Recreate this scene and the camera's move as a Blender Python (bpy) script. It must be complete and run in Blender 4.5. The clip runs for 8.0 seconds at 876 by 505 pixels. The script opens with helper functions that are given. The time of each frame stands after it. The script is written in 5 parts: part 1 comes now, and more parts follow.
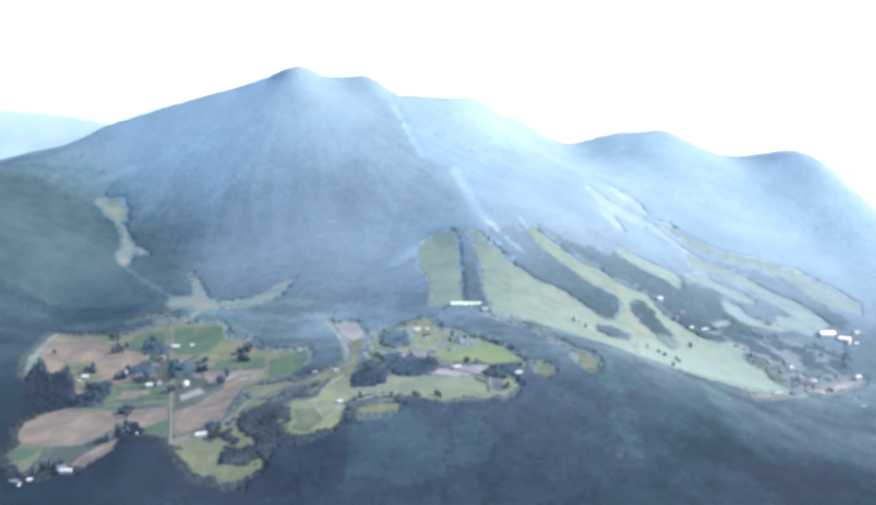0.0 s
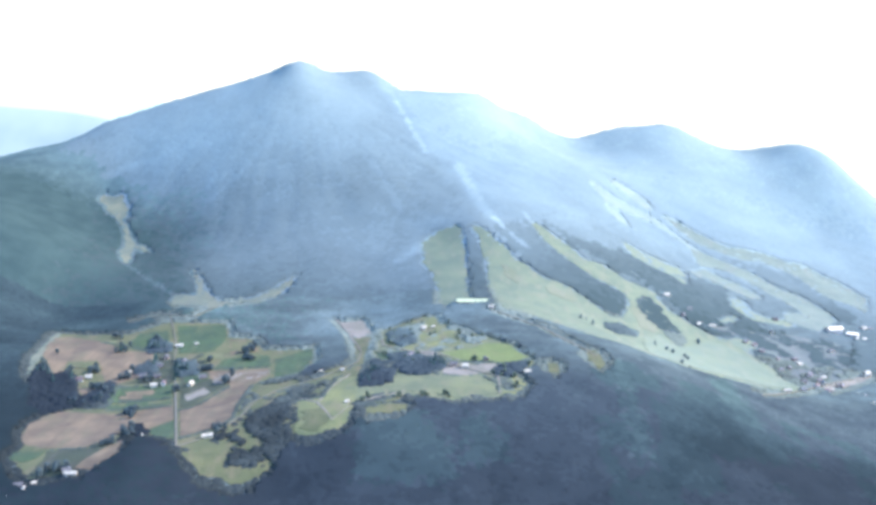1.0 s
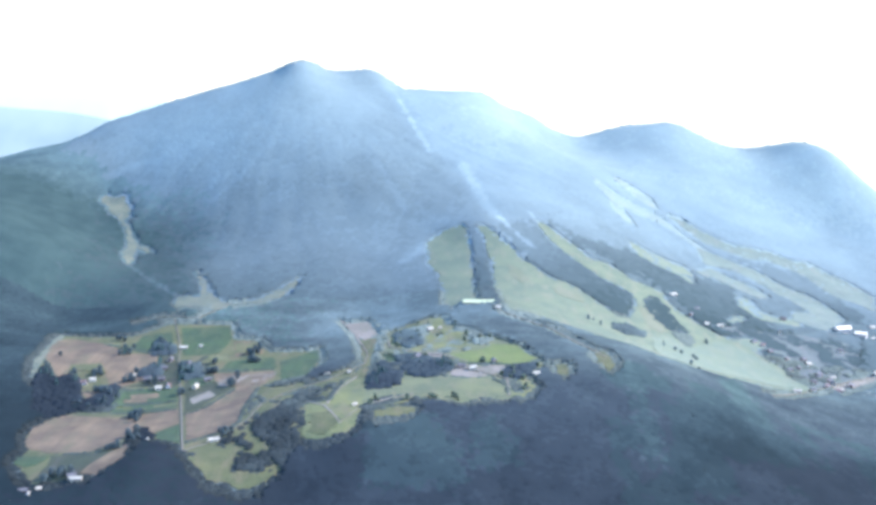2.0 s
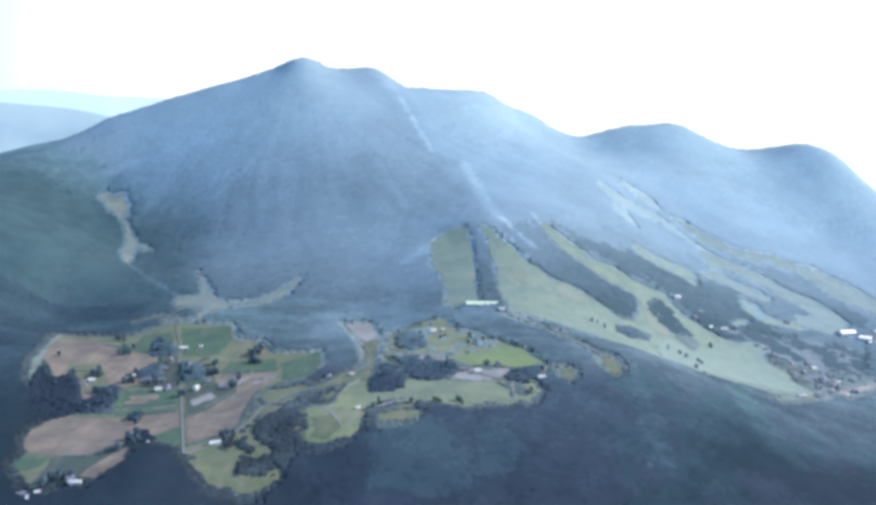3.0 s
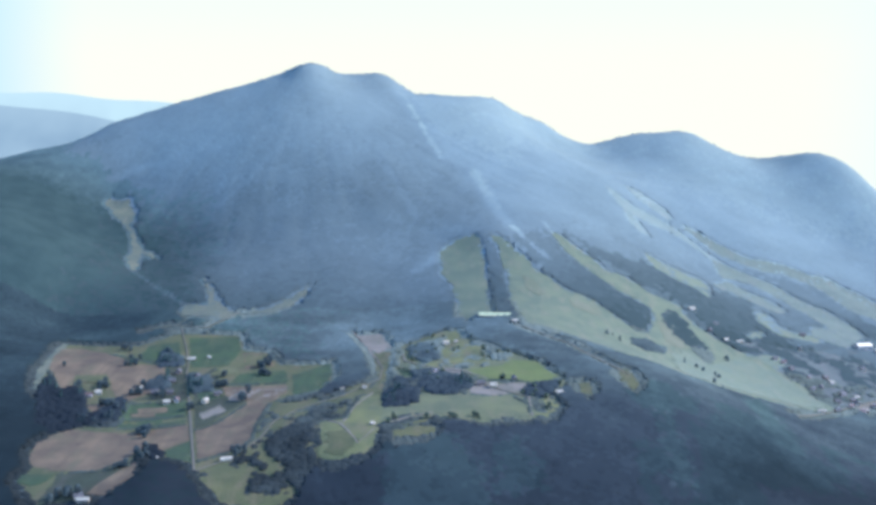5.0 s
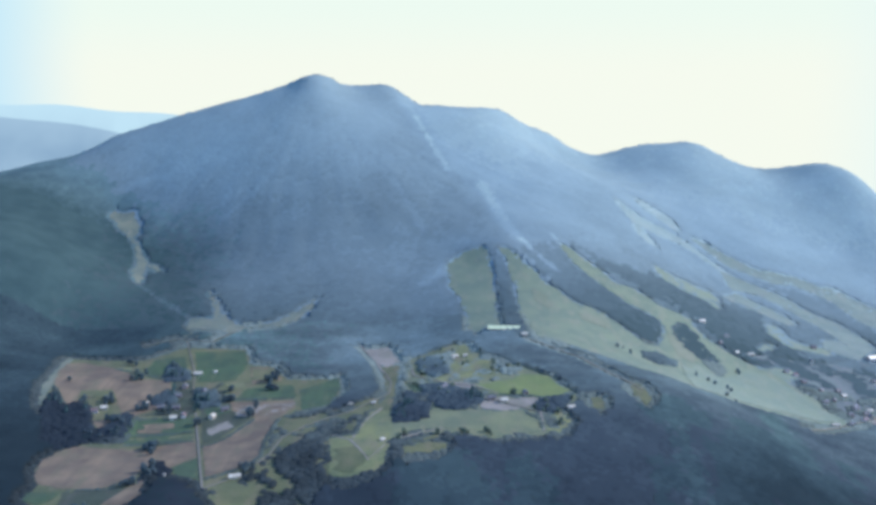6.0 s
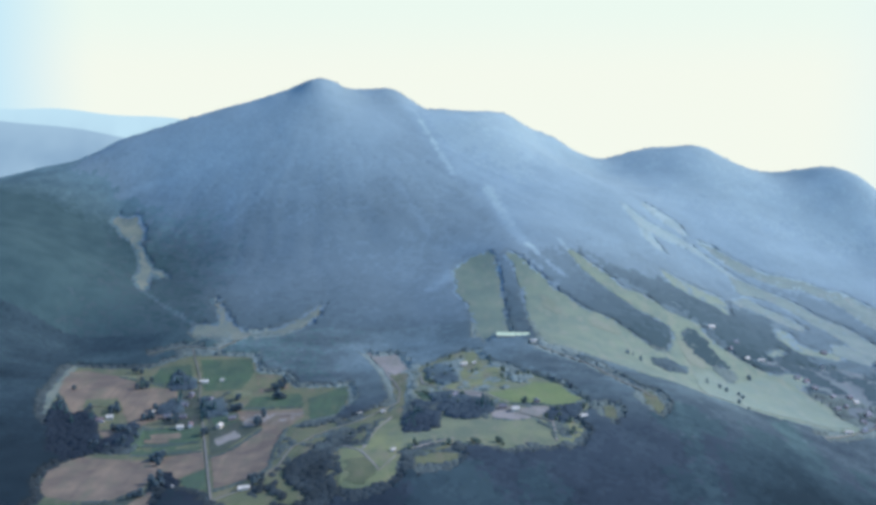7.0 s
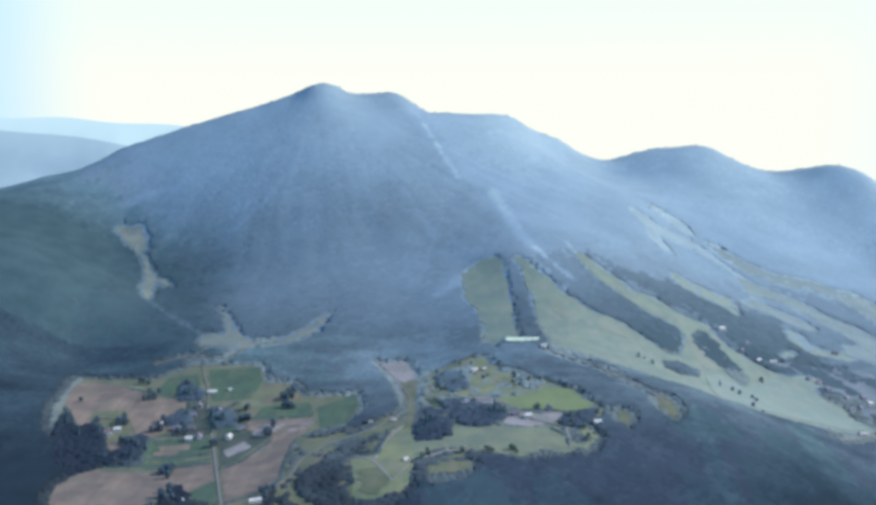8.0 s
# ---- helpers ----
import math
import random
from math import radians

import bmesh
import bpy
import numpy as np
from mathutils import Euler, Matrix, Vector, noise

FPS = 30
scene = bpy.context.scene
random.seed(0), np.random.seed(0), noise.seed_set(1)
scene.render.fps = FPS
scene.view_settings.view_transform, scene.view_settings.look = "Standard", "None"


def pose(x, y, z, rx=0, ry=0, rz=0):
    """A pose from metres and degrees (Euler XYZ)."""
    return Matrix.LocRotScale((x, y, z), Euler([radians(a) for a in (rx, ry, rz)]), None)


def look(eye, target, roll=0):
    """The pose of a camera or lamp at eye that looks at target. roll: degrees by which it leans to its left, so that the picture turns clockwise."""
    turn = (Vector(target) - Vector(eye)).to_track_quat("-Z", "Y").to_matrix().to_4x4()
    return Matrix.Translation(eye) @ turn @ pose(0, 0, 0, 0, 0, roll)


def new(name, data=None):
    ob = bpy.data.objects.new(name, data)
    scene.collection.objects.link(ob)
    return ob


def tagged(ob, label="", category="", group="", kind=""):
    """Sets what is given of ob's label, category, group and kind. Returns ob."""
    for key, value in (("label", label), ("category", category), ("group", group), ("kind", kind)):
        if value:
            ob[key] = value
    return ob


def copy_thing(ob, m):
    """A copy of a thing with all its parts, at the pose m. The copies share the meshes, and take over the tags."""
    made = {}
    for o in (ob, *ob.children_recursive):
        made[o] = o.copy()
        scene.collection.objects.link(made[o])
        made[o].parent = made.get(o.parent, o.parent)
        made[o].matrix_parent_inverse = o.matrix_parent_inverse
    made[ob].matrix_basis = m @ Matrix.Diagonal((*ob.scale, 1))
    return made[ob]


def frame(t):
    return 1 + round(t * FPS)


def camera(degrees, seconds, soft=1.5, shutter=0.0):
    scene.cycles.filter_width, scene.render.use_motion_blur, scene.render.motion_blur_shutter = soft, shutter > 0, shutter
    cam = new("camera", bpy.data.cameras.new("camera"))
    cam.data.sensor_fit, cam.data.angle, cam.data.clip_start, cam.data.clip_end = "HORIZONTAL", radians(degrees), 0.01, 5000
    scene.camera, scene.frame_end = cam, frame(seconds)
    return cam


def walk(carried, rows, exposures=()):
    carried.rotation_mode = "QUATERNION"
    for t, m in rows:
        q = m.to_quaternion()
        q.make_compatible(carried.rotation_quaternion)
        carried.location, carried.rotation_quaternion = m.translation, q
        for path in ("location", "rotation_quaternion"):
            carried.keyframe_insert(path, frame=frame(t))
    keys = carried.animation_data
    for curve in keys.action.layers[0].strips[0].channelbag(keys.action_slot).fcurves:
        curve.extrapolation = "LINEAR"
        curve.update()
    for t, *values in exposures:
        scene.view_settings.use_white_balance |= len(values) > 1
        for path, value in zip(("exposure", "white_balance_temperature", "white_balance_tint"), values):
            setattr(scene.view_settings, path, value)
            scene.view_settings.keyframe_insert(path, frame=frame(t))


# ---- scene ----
# ---------------------------------------------------------------- camera
cam = camera(45.0, 8.0, soft=3.7)
PATH = [
    (0.0, 51.83, -76.85, 483.26, 0.39, -9.07, 0.01),
    (0.5, 44.82, -67.83, 484.90, 0.37, -9.16, -0.11),
    (1.0, 38.42, -56.96, 486.09, 0.29, -9.41, 0.20),
    (1.5, 32.26, -48.10, 485.93, 0.26, -9.47, 0.47),
    (3.0, 12.43, -18.26, 488.17, 0.09, -9.58, -0.08),
    (3.5, 6.50, -9.61, 489.75, 0.05, -9.67, -0.16),
    (4.0, 0.00, 0.00, 490.46, 0.01, -9.71, -0.06),
    (4.5, -6.45, 9.49, 490.60, -0.02, -9.72, -0.14),
    (5.0, -12.30, 18.56, 491.28, 0.11, -9.31, -0.43),
    (6.5, -31.38, 48.18, 493.15, 0.22, -8.67, -0.24),
    (7.0, -39.68, 58.31, 495.69, 0.15, -8.61, -0.19),
    (7.5, -45.95, 66.97, 496.06, 0.09, -8.50, 0.22),
    (8.0, -51.71, 77.13, 497.34, 0.10, -8.46, 0.60),
]
walk(cam, [(t, pose(x, y, z, 90 + pitch, roll, yaw)) for t, x, y, z, yaw, pitch, roll in PATH],
     exposures=[(0.0, 3.1, 5560, 21), (1.5, 3.15, 5510, 20), (3.0, 2.7, 5240, 20), (3.5, 2.58, 5210, 20), (4.5, 2.42, 5190, 20), (6.5, 2.21, 5170, 19), (7.0, 2.21, 5170, 19), (8.0, 2.33, 5190, 20)])

# ---------------------------------------------------------------- sky and sun
SUN_AZIMUTH, SUN_HEIGHT = 77.0, 32.0   # degrees to the right of ahead, degrees up
world = bpy.data.worlds.new("hazy_sky")
scene.world = world
world.use_nodes = True
wn, wl = world.node_tree.nodes, world.node_tree.links
sky = wn.new("ShaderNodeTexSky")
sky.sky_type, sky.sun_disc = "NISHITA", False
sky.sun_elevation, sky.sun_rotation = radians(SUN_HEIGHT), radians(SUN_AZIMUTH)
sky.altitude, sky.air_density, sky.dust_density, sky.ozone_density = 900, 1.0, 0.5, 3.0
# the sky's haze goes on below the horizon line
coord, split, lift, join = (wn.new(k) for k in ("ShaderNodeTexCoord", "ShaderNodeSeparateXYZ", "ShaderNodeMath", "ShaderNodeCombineXYZ"))
lift.operation = "MAXIMUM"
lift.inputs[1].default_value = 0.03
wl.new(coord.outputs["Generated"], split.inputs[0])
wl.new(split.outputs["Z"], lift.inputs[0])
wl.new(split.outputs["X"], join.inputs["X"])
wl.new(split.outputs["Y"], join.inputs["Y"])
wl.new(lift.outputs[0], join.inputs["Z"])
wl.new(join.outputs[0], sky.inputs["Vector"])
wl.new(sky.outputs["Color"], wn["Background"].inputs["Color"])
wn["Background"].inputs["Strength"].default_value = 0.15

HAZE = 0.2   # glow of the far, hazy distance
a, e = radians(SUN_AZIMUTH), radians(SUN_HEIGHT)
sun_way = Vector((math.sin(a) * math.cos(e), math.cos(a) * math.cos(e), math.sin(e)))
sun = new("sun", bpy.data.lights.new("sun", "SUN"))
sun.data.energy, sun.data.angle, sun.data.color = 2.0, radians(3.0), (1.0, 0.93, 0.80)
sun.matrix_world = look(sun_way * 3000, (0, 0, 0))


# ---------------------------------------------------------------- materials
def mix_colour(nt, fac, a, b):
    m = nt.nodes.new("ShaderNodeMix")
    m.data_type = "RGBA"
    nt.links.new(fac, m.inputs["Factor"])
    for socket, v in ((m.inputs[6], a), (m.inputs[7], b)):
        if isinstance(v, tuple):
            socket.default_value = (*v, 1)
        else:
            nt.links.new(v, socket)
    return m.outputs[2]


def noise_fac(nt, scale, detail=3.0, low=0.35, high=0.65, stretch=None, where=None):
    """A noise in world metres, squeezed to 0..1 between low and high."""
    pos = nt.nodes.new("ShaderNodeNewGeometry").outputs["Position"]
    if stretch:
        mp = nt.nodes.new("ShaderNodeMapping")
        mp.inputs["Rotation"].default_value = (0, 0, radians(stretch[2]))
        mp.inputs["Scale"].default_value = (stretch[0], stretch[1], 1)
        nt.links.new(pos, mp.inputs["Vector"])
        pos = mp.outputs[0]
    t = nt.nodes.new("ShaderNodeTexNoise")
    t.inputs["Scale"].default_value, t.inputs["Detail"].default_value = 1.0 / scale, detail
    nt.links.new(pos, t.inputs["Vector"])
    r = nt.nodes.new("ShaderNodeMapRange")
    r.inputs["From Min"].default_value, r.inputs["From Max"].default_value = low, high
    nt.links.new(t.outputs["Fac"], r.inputs["Value"])
    return r.outputs[0]


def plain(name, colour, dark=None, scale=8.0, rough=0.85, metal=0.0, bump=0.0, bump_scale=1.0):
    m = bpy.data.materials.new(name)
    m.use_nodes = True
    nt, b = m.node_tree, m.node_tree.nodes["Principled BSDF"]
    b.inputs["Roughness"].default_value, b.inputs["Metallic"].default_value = rough, metal
    b.inputs["Specular IOR Level"].default_value = 0.5 if rough < 0.2 else 0.12
    dark = dark or tuple(c * 0.7 for c in colour)
    nt.links.new(mix_colour(nt, noise_fac(nt, scale), dark, colour), b.inputs["Base Color"])
    if bump:
        bp = nt.nodes.new("ShaderNodeBump")
        bp.inputs["Distance"].default_value = bump
        nt.links.new(noise_fac(nt, bump_scale), bp.inputs["Height"])
        nt.links.new(bp.outputs[0], b.inputs["Normal"])
    return m


def crop(name, colour, dark, other, row=0.0, angle=0.0):
    """A field: two scales of patches, and rows where it is tilled."""
    m = bpy.data.materials.new(name)
    m.use_nodes = True
    nt, b = m.node_tree, m.node_tree.nodes["Principled BSDF"]
    b.inputs["Roughness"].default_value = 0.95
    b.inputs["Specular IOR Level"].default_value = 0.15
    c = mix_colour(nt, noise_fac(nt, 38, 4, 0.38, 0.62), colour, dark)
    c = mix_colour(nt, noise_fac(nt, 16, 5, 0.5, 0.75, stretch=(1.0, 0.35, angle)), c, other)
    if row:
        c = mix_colour(nt, noise_fac(nt, row, 3, 0.42, 0.95, stretch=(1.0, 0.03, angle)), c, tuple(v * 0.92 for v in dark))
    nt.links.new(c, b.inputs["Base Color"])
    bp = nt.nodes.new("ShaderNodeBump")
    bp.inputs["Distance"].default_value = 0.5
    nt.links.new(noise_fac(nt, 3.0, 4, 0.2, 0.8), bp.inputs["Height"])
    nt.links.new(bp.outputs[0], b.inputs["Normal"])
    return m


def foliage(name, light, dark, patch=70.0):
    """Leaves: each crown its own shade, whole stands lighter or darker."""
    m = bpy.data.materials.new(name)
    m.use_nodes = True
    nt, b = m.node_tree, m.node_tree.nodes["Principled BSDF"]
    geo = nt.nodes.new("ShaderNodeNewGeometry")
    c = mix_colour(nt, noise_fac(nt, patch, 4, 0.36, 0.64), dark, light)
    h = nt.nodes.new("ShaderNodeHueSaturation")
    spread = nt.nodes.new("ShaderNodeMapRange")
    spread.inputs["To Min"].default_value, spread.inputs["To Max"].default_value = 0.975, 1.025
    nt.links.new(geo.outputs["Random Per Island"], spread.inputs["Value"])
    nt.links.new(spread.outputs[0], h.inputs["Value"])
    nt.links.new(c, h.inputs["Color"])
    nt.links.new(h.outputs[0], b.inputs["Base Color"])
    b.inputs["Roughness"].default_value = 0.9
    b.inputs["Specular IOR Level"].default_value = 0.0
    return m


M_FLOOR = plain("undergrowth_floor", (0.046, 0.056, 0.044), (0.032, 0.040, 0.032), 25, 0.95, bump=0.4, bump_scale=5)
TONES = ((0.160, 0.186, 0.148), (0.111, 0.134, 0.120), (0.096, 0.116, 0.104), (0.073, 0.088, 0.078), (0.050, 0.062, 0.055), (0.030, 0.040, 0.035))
M_STAND, M_WEST = [], []   # seventeen forest tones, grassy scrub to darkest, the pale ones standing in for haze
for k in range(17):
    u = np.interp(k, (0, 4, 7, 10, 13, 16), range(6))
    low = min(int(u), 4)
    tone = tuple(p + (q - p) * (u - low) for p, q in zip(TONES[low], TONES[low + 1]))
    M_STAND.append(foliage("hazed_forest_stand", tuple(1.05 * c for c in tone), tuple(0.95 * c for c in tone), 110))
    if k >= 10:   # the same stands with more fresh green in them, on the western spur
        M_WEST.append(foliage("western_broadleaf", (0.95 * tone[0], 1.06 * tone[1], 1.01 * tone[2]), (0.74 * tone[0], 0.85 * tone[1], 0.84 * tone[2]), 55))
M_VALLEY, M_VALLEY_GREEN = [], []   # eleven wood tones for valley and near hill, the lighter standing in for haze
for k in range(11):
    g = 0.016 * 4.0 ** (k / 8.0)
    blue = np.interp(k, (0, 3, 7), (1.12, 1.08, 0.93))   # the haze's blue put into the darkest, nearest tones
    M_VALLEY.append(foliage("valley_wood", (0.88 * g, 1.08 * g, blue * g), (0.75 * g, 0.94 * g, 0.88 * blue * g), 45))
    M_VALLEY_GREEN.append(foliage("greener_valley_wood", (0.80 * g, 1.12 * g, 0.97 * blue * g), (0.68 * g, 0.97 * g, 0.85 * blue * g), 45))
M_SCRUB = []   # lighter bushes and saplings
for k in range(11):
    g, light = 0.016 * 4.0 ** (k / 8.0), np.interp(k, (3, 7), (0.0, 1.0))
    tone = ((0.97 + 0.18 * light) * g, (1.13 + 0.16 * light) * g, (0.98 - 0.02 * light) * g)
    M_SCRUB.append(foliage("field_scrub", tone, tuple(0.83 * c for c in tone), 30))
M_GOLF_LEAF = foliage("light_broadleaf", (0.072, 0.080, 0.048), (0.050, 0.058, 0.038), 30)
M_NEAR = foliage("near_broadleaf", (0.052, 0.060, 0.044), (0.034, 0.041, 0.032), 45)
M_FIR = foliage("conifer", (0.038, 0.056, 0.045), (0.028, 0.043, 0.035), 60)
M_SOIL = crop("tilled_soil", (0.110, 0.077, 0.040), (0.064, 0.046, 0.026), (0.068, 0.058, 0.028), 9.0, 12)
M_GREEN = crop("green_crop", (0.032, 0.048, 0.017), (0.024, 0.036, 0.016), (0.044, 0.050, 0.020), 5.0, 12)
M_LIGHT = crop("light_green_crop", (0.042, 0.062, 0.020), (0.032, 0.048, 0.018), (0.055, 0.062, 0.023), 5.0, 12)
M_LIME = crop("lime_grass", (0.079, 0.090, 0.024), (0.065, 0.078, 0.022), (0.081, 0.082, 0.029), 6.0, 40)
M_YELLOW = crop("yellow_grass", (0.094, 0.092, 0.031), (0.060, 0.065, 0.026), (0.092, 0.077, 0.040))
M_OLIVE = crop("olive_grass", (0.062, 0.060, 0.023), (0.042, 0.046, 0.018), (0.074, 0.061, 0.030))
M_YARD = crop("farmyard_garden", (0.033, 0.037, 0.018), (0.024, 0.028, 0.014), (0.050, 0.042, 0.028), 6.0, 100)
M_PINK = crop("pale_bare_earth", (0.130, 0.108, 0.076), (0.100, 0.086, 0.059), (0.082, 0.077, 0.048))
M_SKI = crop("ski_grass", (0.083, 0.093, 0.050), (0.067, 0.079, 0.046), (0.097, 0.095, 0.055))
M_ROUGH = crop("rough_slope_grass", (0.085, 0.096, 0.055), (0.076, 0.090, 0.056), (0.095, 0.099, 0.062))
M_DRY = crop("dry_slope_grass", (0.088, 0.089, 0.050), (0.076, 0.081, 0.043), (0.094, 0.091, 0.056))
M_VILLAGE = crop("village_gardens", (0.062, 0.070, 0.055), (0.050, 0.057, 0.047), (0.074, 0.072, 0.060))
M_PASTURE = crop("golf_rough_grass", (0.081, 0.083, 0.036), (0.057, 0.063, 0.031), (0.092, 0.083, 0.043))
M_RUN = crop("pale_run_grass", (0.085, 0.099, 0.068), (0.073, 0.087, 0.063), (0.094, 0.099, 0.071))
M_GULLY = crop("pale_gully_grass", (0.112, 0.132, 0.102), (0.100, 0.119, 0.093), (0.120, 0.129, 0.101))
M_SCAR = crop("bare_scree", (0.080, 0.083, 0.049), (0.060, 0.067, 0.044), (0.092, 0.087, 0.053))
M_ROAD = plain("worn_asphalt", (0.100, 0.087, 0.060), (0.074, 0.066, 0.046), 12, 0.9)
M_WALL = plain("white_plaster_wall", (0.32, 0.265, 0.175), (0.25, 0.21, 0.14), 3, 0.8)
M_TIMBER = plain("brown_timber_wall", (0.20, 0.14, 0.10), (0.13, 0.09, 0.065), 2, 0.8)
M_CREAM = plain("cream_siding", (0.34, 0.29, 0.22), (0.28, 0.24, 0.18), 3, 0.8)
M_ROOF_WHITE = plain("pale_metal_roof", (0.29, 0.25, 0.17), (0.19, 0.165, 0.115), 5, 0.45)
M_BRIGHT = plain("white_painted_metal", (0.64, 0.52, 0.32), (0.52, 0.42, 0.27), 6, 0.6)
M_ROOF_RED = plain("red_metal_roof", (0.115, 0.070, 0.055), (0.085, 0.052, 0.042), 4, 0.5)
M_ROOF_DARK = plain("dark_slate_roof", (0.085, 0.076, 0.065), (0.057, 0.051, 0.046), 4, 0.6)
M_ROOF_GREEN = plain("pale_green_roof", (0.270, 0.279, 0.144), (0.225, 0.233, 0.122), 8, 0.7)
M_GLASS = plain("dark_window_glass", (0.03, 0.04, 0.05), (0.02, 0.025, 0.03), 2, 0.08)
M_DOOR = plain("dark_door_paint", (0.10, 0.07, 0.05), None, 1, 0.6)
M_CONCRETE = plain("grey_concrete", (0.38, 0.37, 0.35), (0.28, 0.27, 0.26), 4, 0.9)
M_BARK = plain("grey_bark", (0.11, 0.085, 0.06), (0.06, 0.05, 0.04), 0.6, 0.95)

# ---------------------------------------------------------------- terrain
# Ridge, foot and valley lines of the land (metres); the ground is stretched smoothly between them.
LAND = {
    "left_crest": [(-1700, 2600, 165), (-1450, 2665, 217), (-1152, 2759, 270), (-1080, 2802, 289), (-987, 2856, 311), (-941, 2878, 334),
                   (-899, 2893, 359), (-841, 2904, 380), (-783, 2915, 398), (-709, 2926, 421), (-604, 2938, 447), (-529, 2947, 464),
                   (-491, 2951, 477), (-446, 2957, 486)],
    "summit": [(-416, 2962, 502), (-385, 2967, 517), (-356, 2981, 519), (-329, 3011, 513), (-301, 3042, 496), (-250, 3094, 493),
               (-220, 3124, 497), (-197, 3147, 500), (-161, 3143, 488), (-122, 3118, 464), (-81, 3092, 442), (-41, 3111, 442),
               (-9, 3130, 434), (32, 3153, 429), (74, 3169, 433), (141, 3196, 429), (170, 3211, 418)],
    "east_crest": [(211, 3235, 392), (274, 3273, 366), (310, 3293, 354), (356, 3317, 324), (394, 3337, 304), (451, 3366, 287),
                   (497, 3379, 294), (560, 3389, 311), (623, 3398, 322), (684, 3395, 326), (745, 3389, 329), (787, 3378, 322),
                   (834, 3385, 299), (883, 3399, 274), (933, 3417, 254), (983, 3430, 242), (1055, 3430, 243), (1095, 3417, 251),
                   (1134, 3402, 258), (1179, 3379, 262), (1209, 3363, 256), (1241, 3352, 241), (1270, 3330, 222), (1297, 3305, 197),
                   (1335, 3276, 153), (1400, 3220, 90), (1511, 3150, -30), (1900, 2950, -120)],
    "lee_side": [(-1800, 3050, 60), (-1300, 3130, 150), (-900, 3350, 120), (-350, 3550, 260), (300, 3750, 130), (900, 3850, 60), (1600, 3700, -40)],
    "saddles": [(-302, 2965, 478), (-250, 3010, 470), (-85, 3195, 392), (0, 3230, 385), (250, 3165, 342), (335, 3190, 300), (430, 3230, 266),
                (420, 3470, 230), (520, 3260, 268), (1370, 3360, 80), (1330, 3400, 110), (-990, 2960, 280), (-1120, 2880, 240), (850, 3280, 256), (985, 3310, 229), (1150, 3290, 236), (1060, 3330, 232), (700, 3290, 298)],
    "spine": [(-153, 3080, 475), (-101, 2948, 412), (-52, 2832, 350), (-8, 2727, 295), (48, 2663, 255), (97, 2601, 226), (124, 2491, 188), (148, 2396, 159)],
    "left_spur": [(-1150, 2250, 215), (-960, 2200, 196), (-860, 2150, 150), (-790, 2080, 85)],
    "scar": [(-824, 2618, 196), (-760, 2450, 125), (-676, 2303, 80)],
    "foot": [(-760, 2050, 42), (-503, 2200, 72), (-278, 2120, 64), (-120, 2190, 82), (18, 2321, 127), (95, 2330, 148)],
    "flank": [(442, 2816, 208), (541, 2703, 114), (696, 2700, 54), (800, 2850, 90), (900, 3050, 130), (1150, 3000, 40)],
    "runs": [(128, 1964, 60), (310, 1996, 27), (420, 2230, 50), (515, 2219, 12), (509, 1993, -37), (673, 1863, -91), (974, 2326, -90)],
    "plain": [(-340, 1358, 0), (-443, 1799, 15), (-482, 1918, 28), (-414, 1462, -4), (-521, 1402, -8), (-658, 1701, 12), (-254, 1646, 12)],
    "plateau": [(-182, 1445, 20), (-102, 1335, 20), (-95, 1534, 27), (170, 1621, 38), (158, 1564, 38), (349, 1639, 26), (139, 1409, 16), (-112, 1945, 29)],
    "near_slope": [(-345, 1245, 4), (-560, 1180, -22), (-200, 1180, -30), (60, 1210, -28), (330, 1330, -30), (560, 1500, -75),
                   (750, 1600, -125), (300, 900, -120)],
    "far_side": [(1350, 2500, -105), (1400, 2000, -150), (1050, 1850, -130), (-1150, 1450, 30), (-1150, 1850, 85), (-1500, 2100, 170)],
    "near_valley": [(0, 0, -170), (-900, 500, -90), (900, 600, -190), (0, -1500, -150), (-2200, 1200, 20), (2300, 1500, -160)],
    "rim": [(4400 * math.cos(a * 0.5236), 4400 * math.sin(a * 0.5236), -170) for a in range(12)],
}
LOOSE = ("rim", "plain", "plateau", "near_valley", "lee_side", "runs", "flank", "far_side", "near_slope", "saddles")   # spots that form no line
# spot heights set closer than 110 m apart along each line
SPOT = []
for line in LAND.values():
    SPOT.append(line[0])
    for a, b in zip(line, line[1:]):
        if line in [LAND[k] for k in LOOSE]:
            n = 1
        else:
            n = max(1, round(math.dist(a[:2], b[:2]) / 110))
        SPOT += [tuple(a[k] + (b[k] - a[k]) * j / n for k in range(3)) for j in range(1, n + 1)]
SPOT = np.array(SPOT)


def tps_kernel(x, y):
    d2 = (x[:, None] - SPOT[None, :, 0]) ** 2 + (y[:, None] - SPOT[None, :, 1]) ** 2
    return d2 * np.log(d2 + 1.0) / 1e6


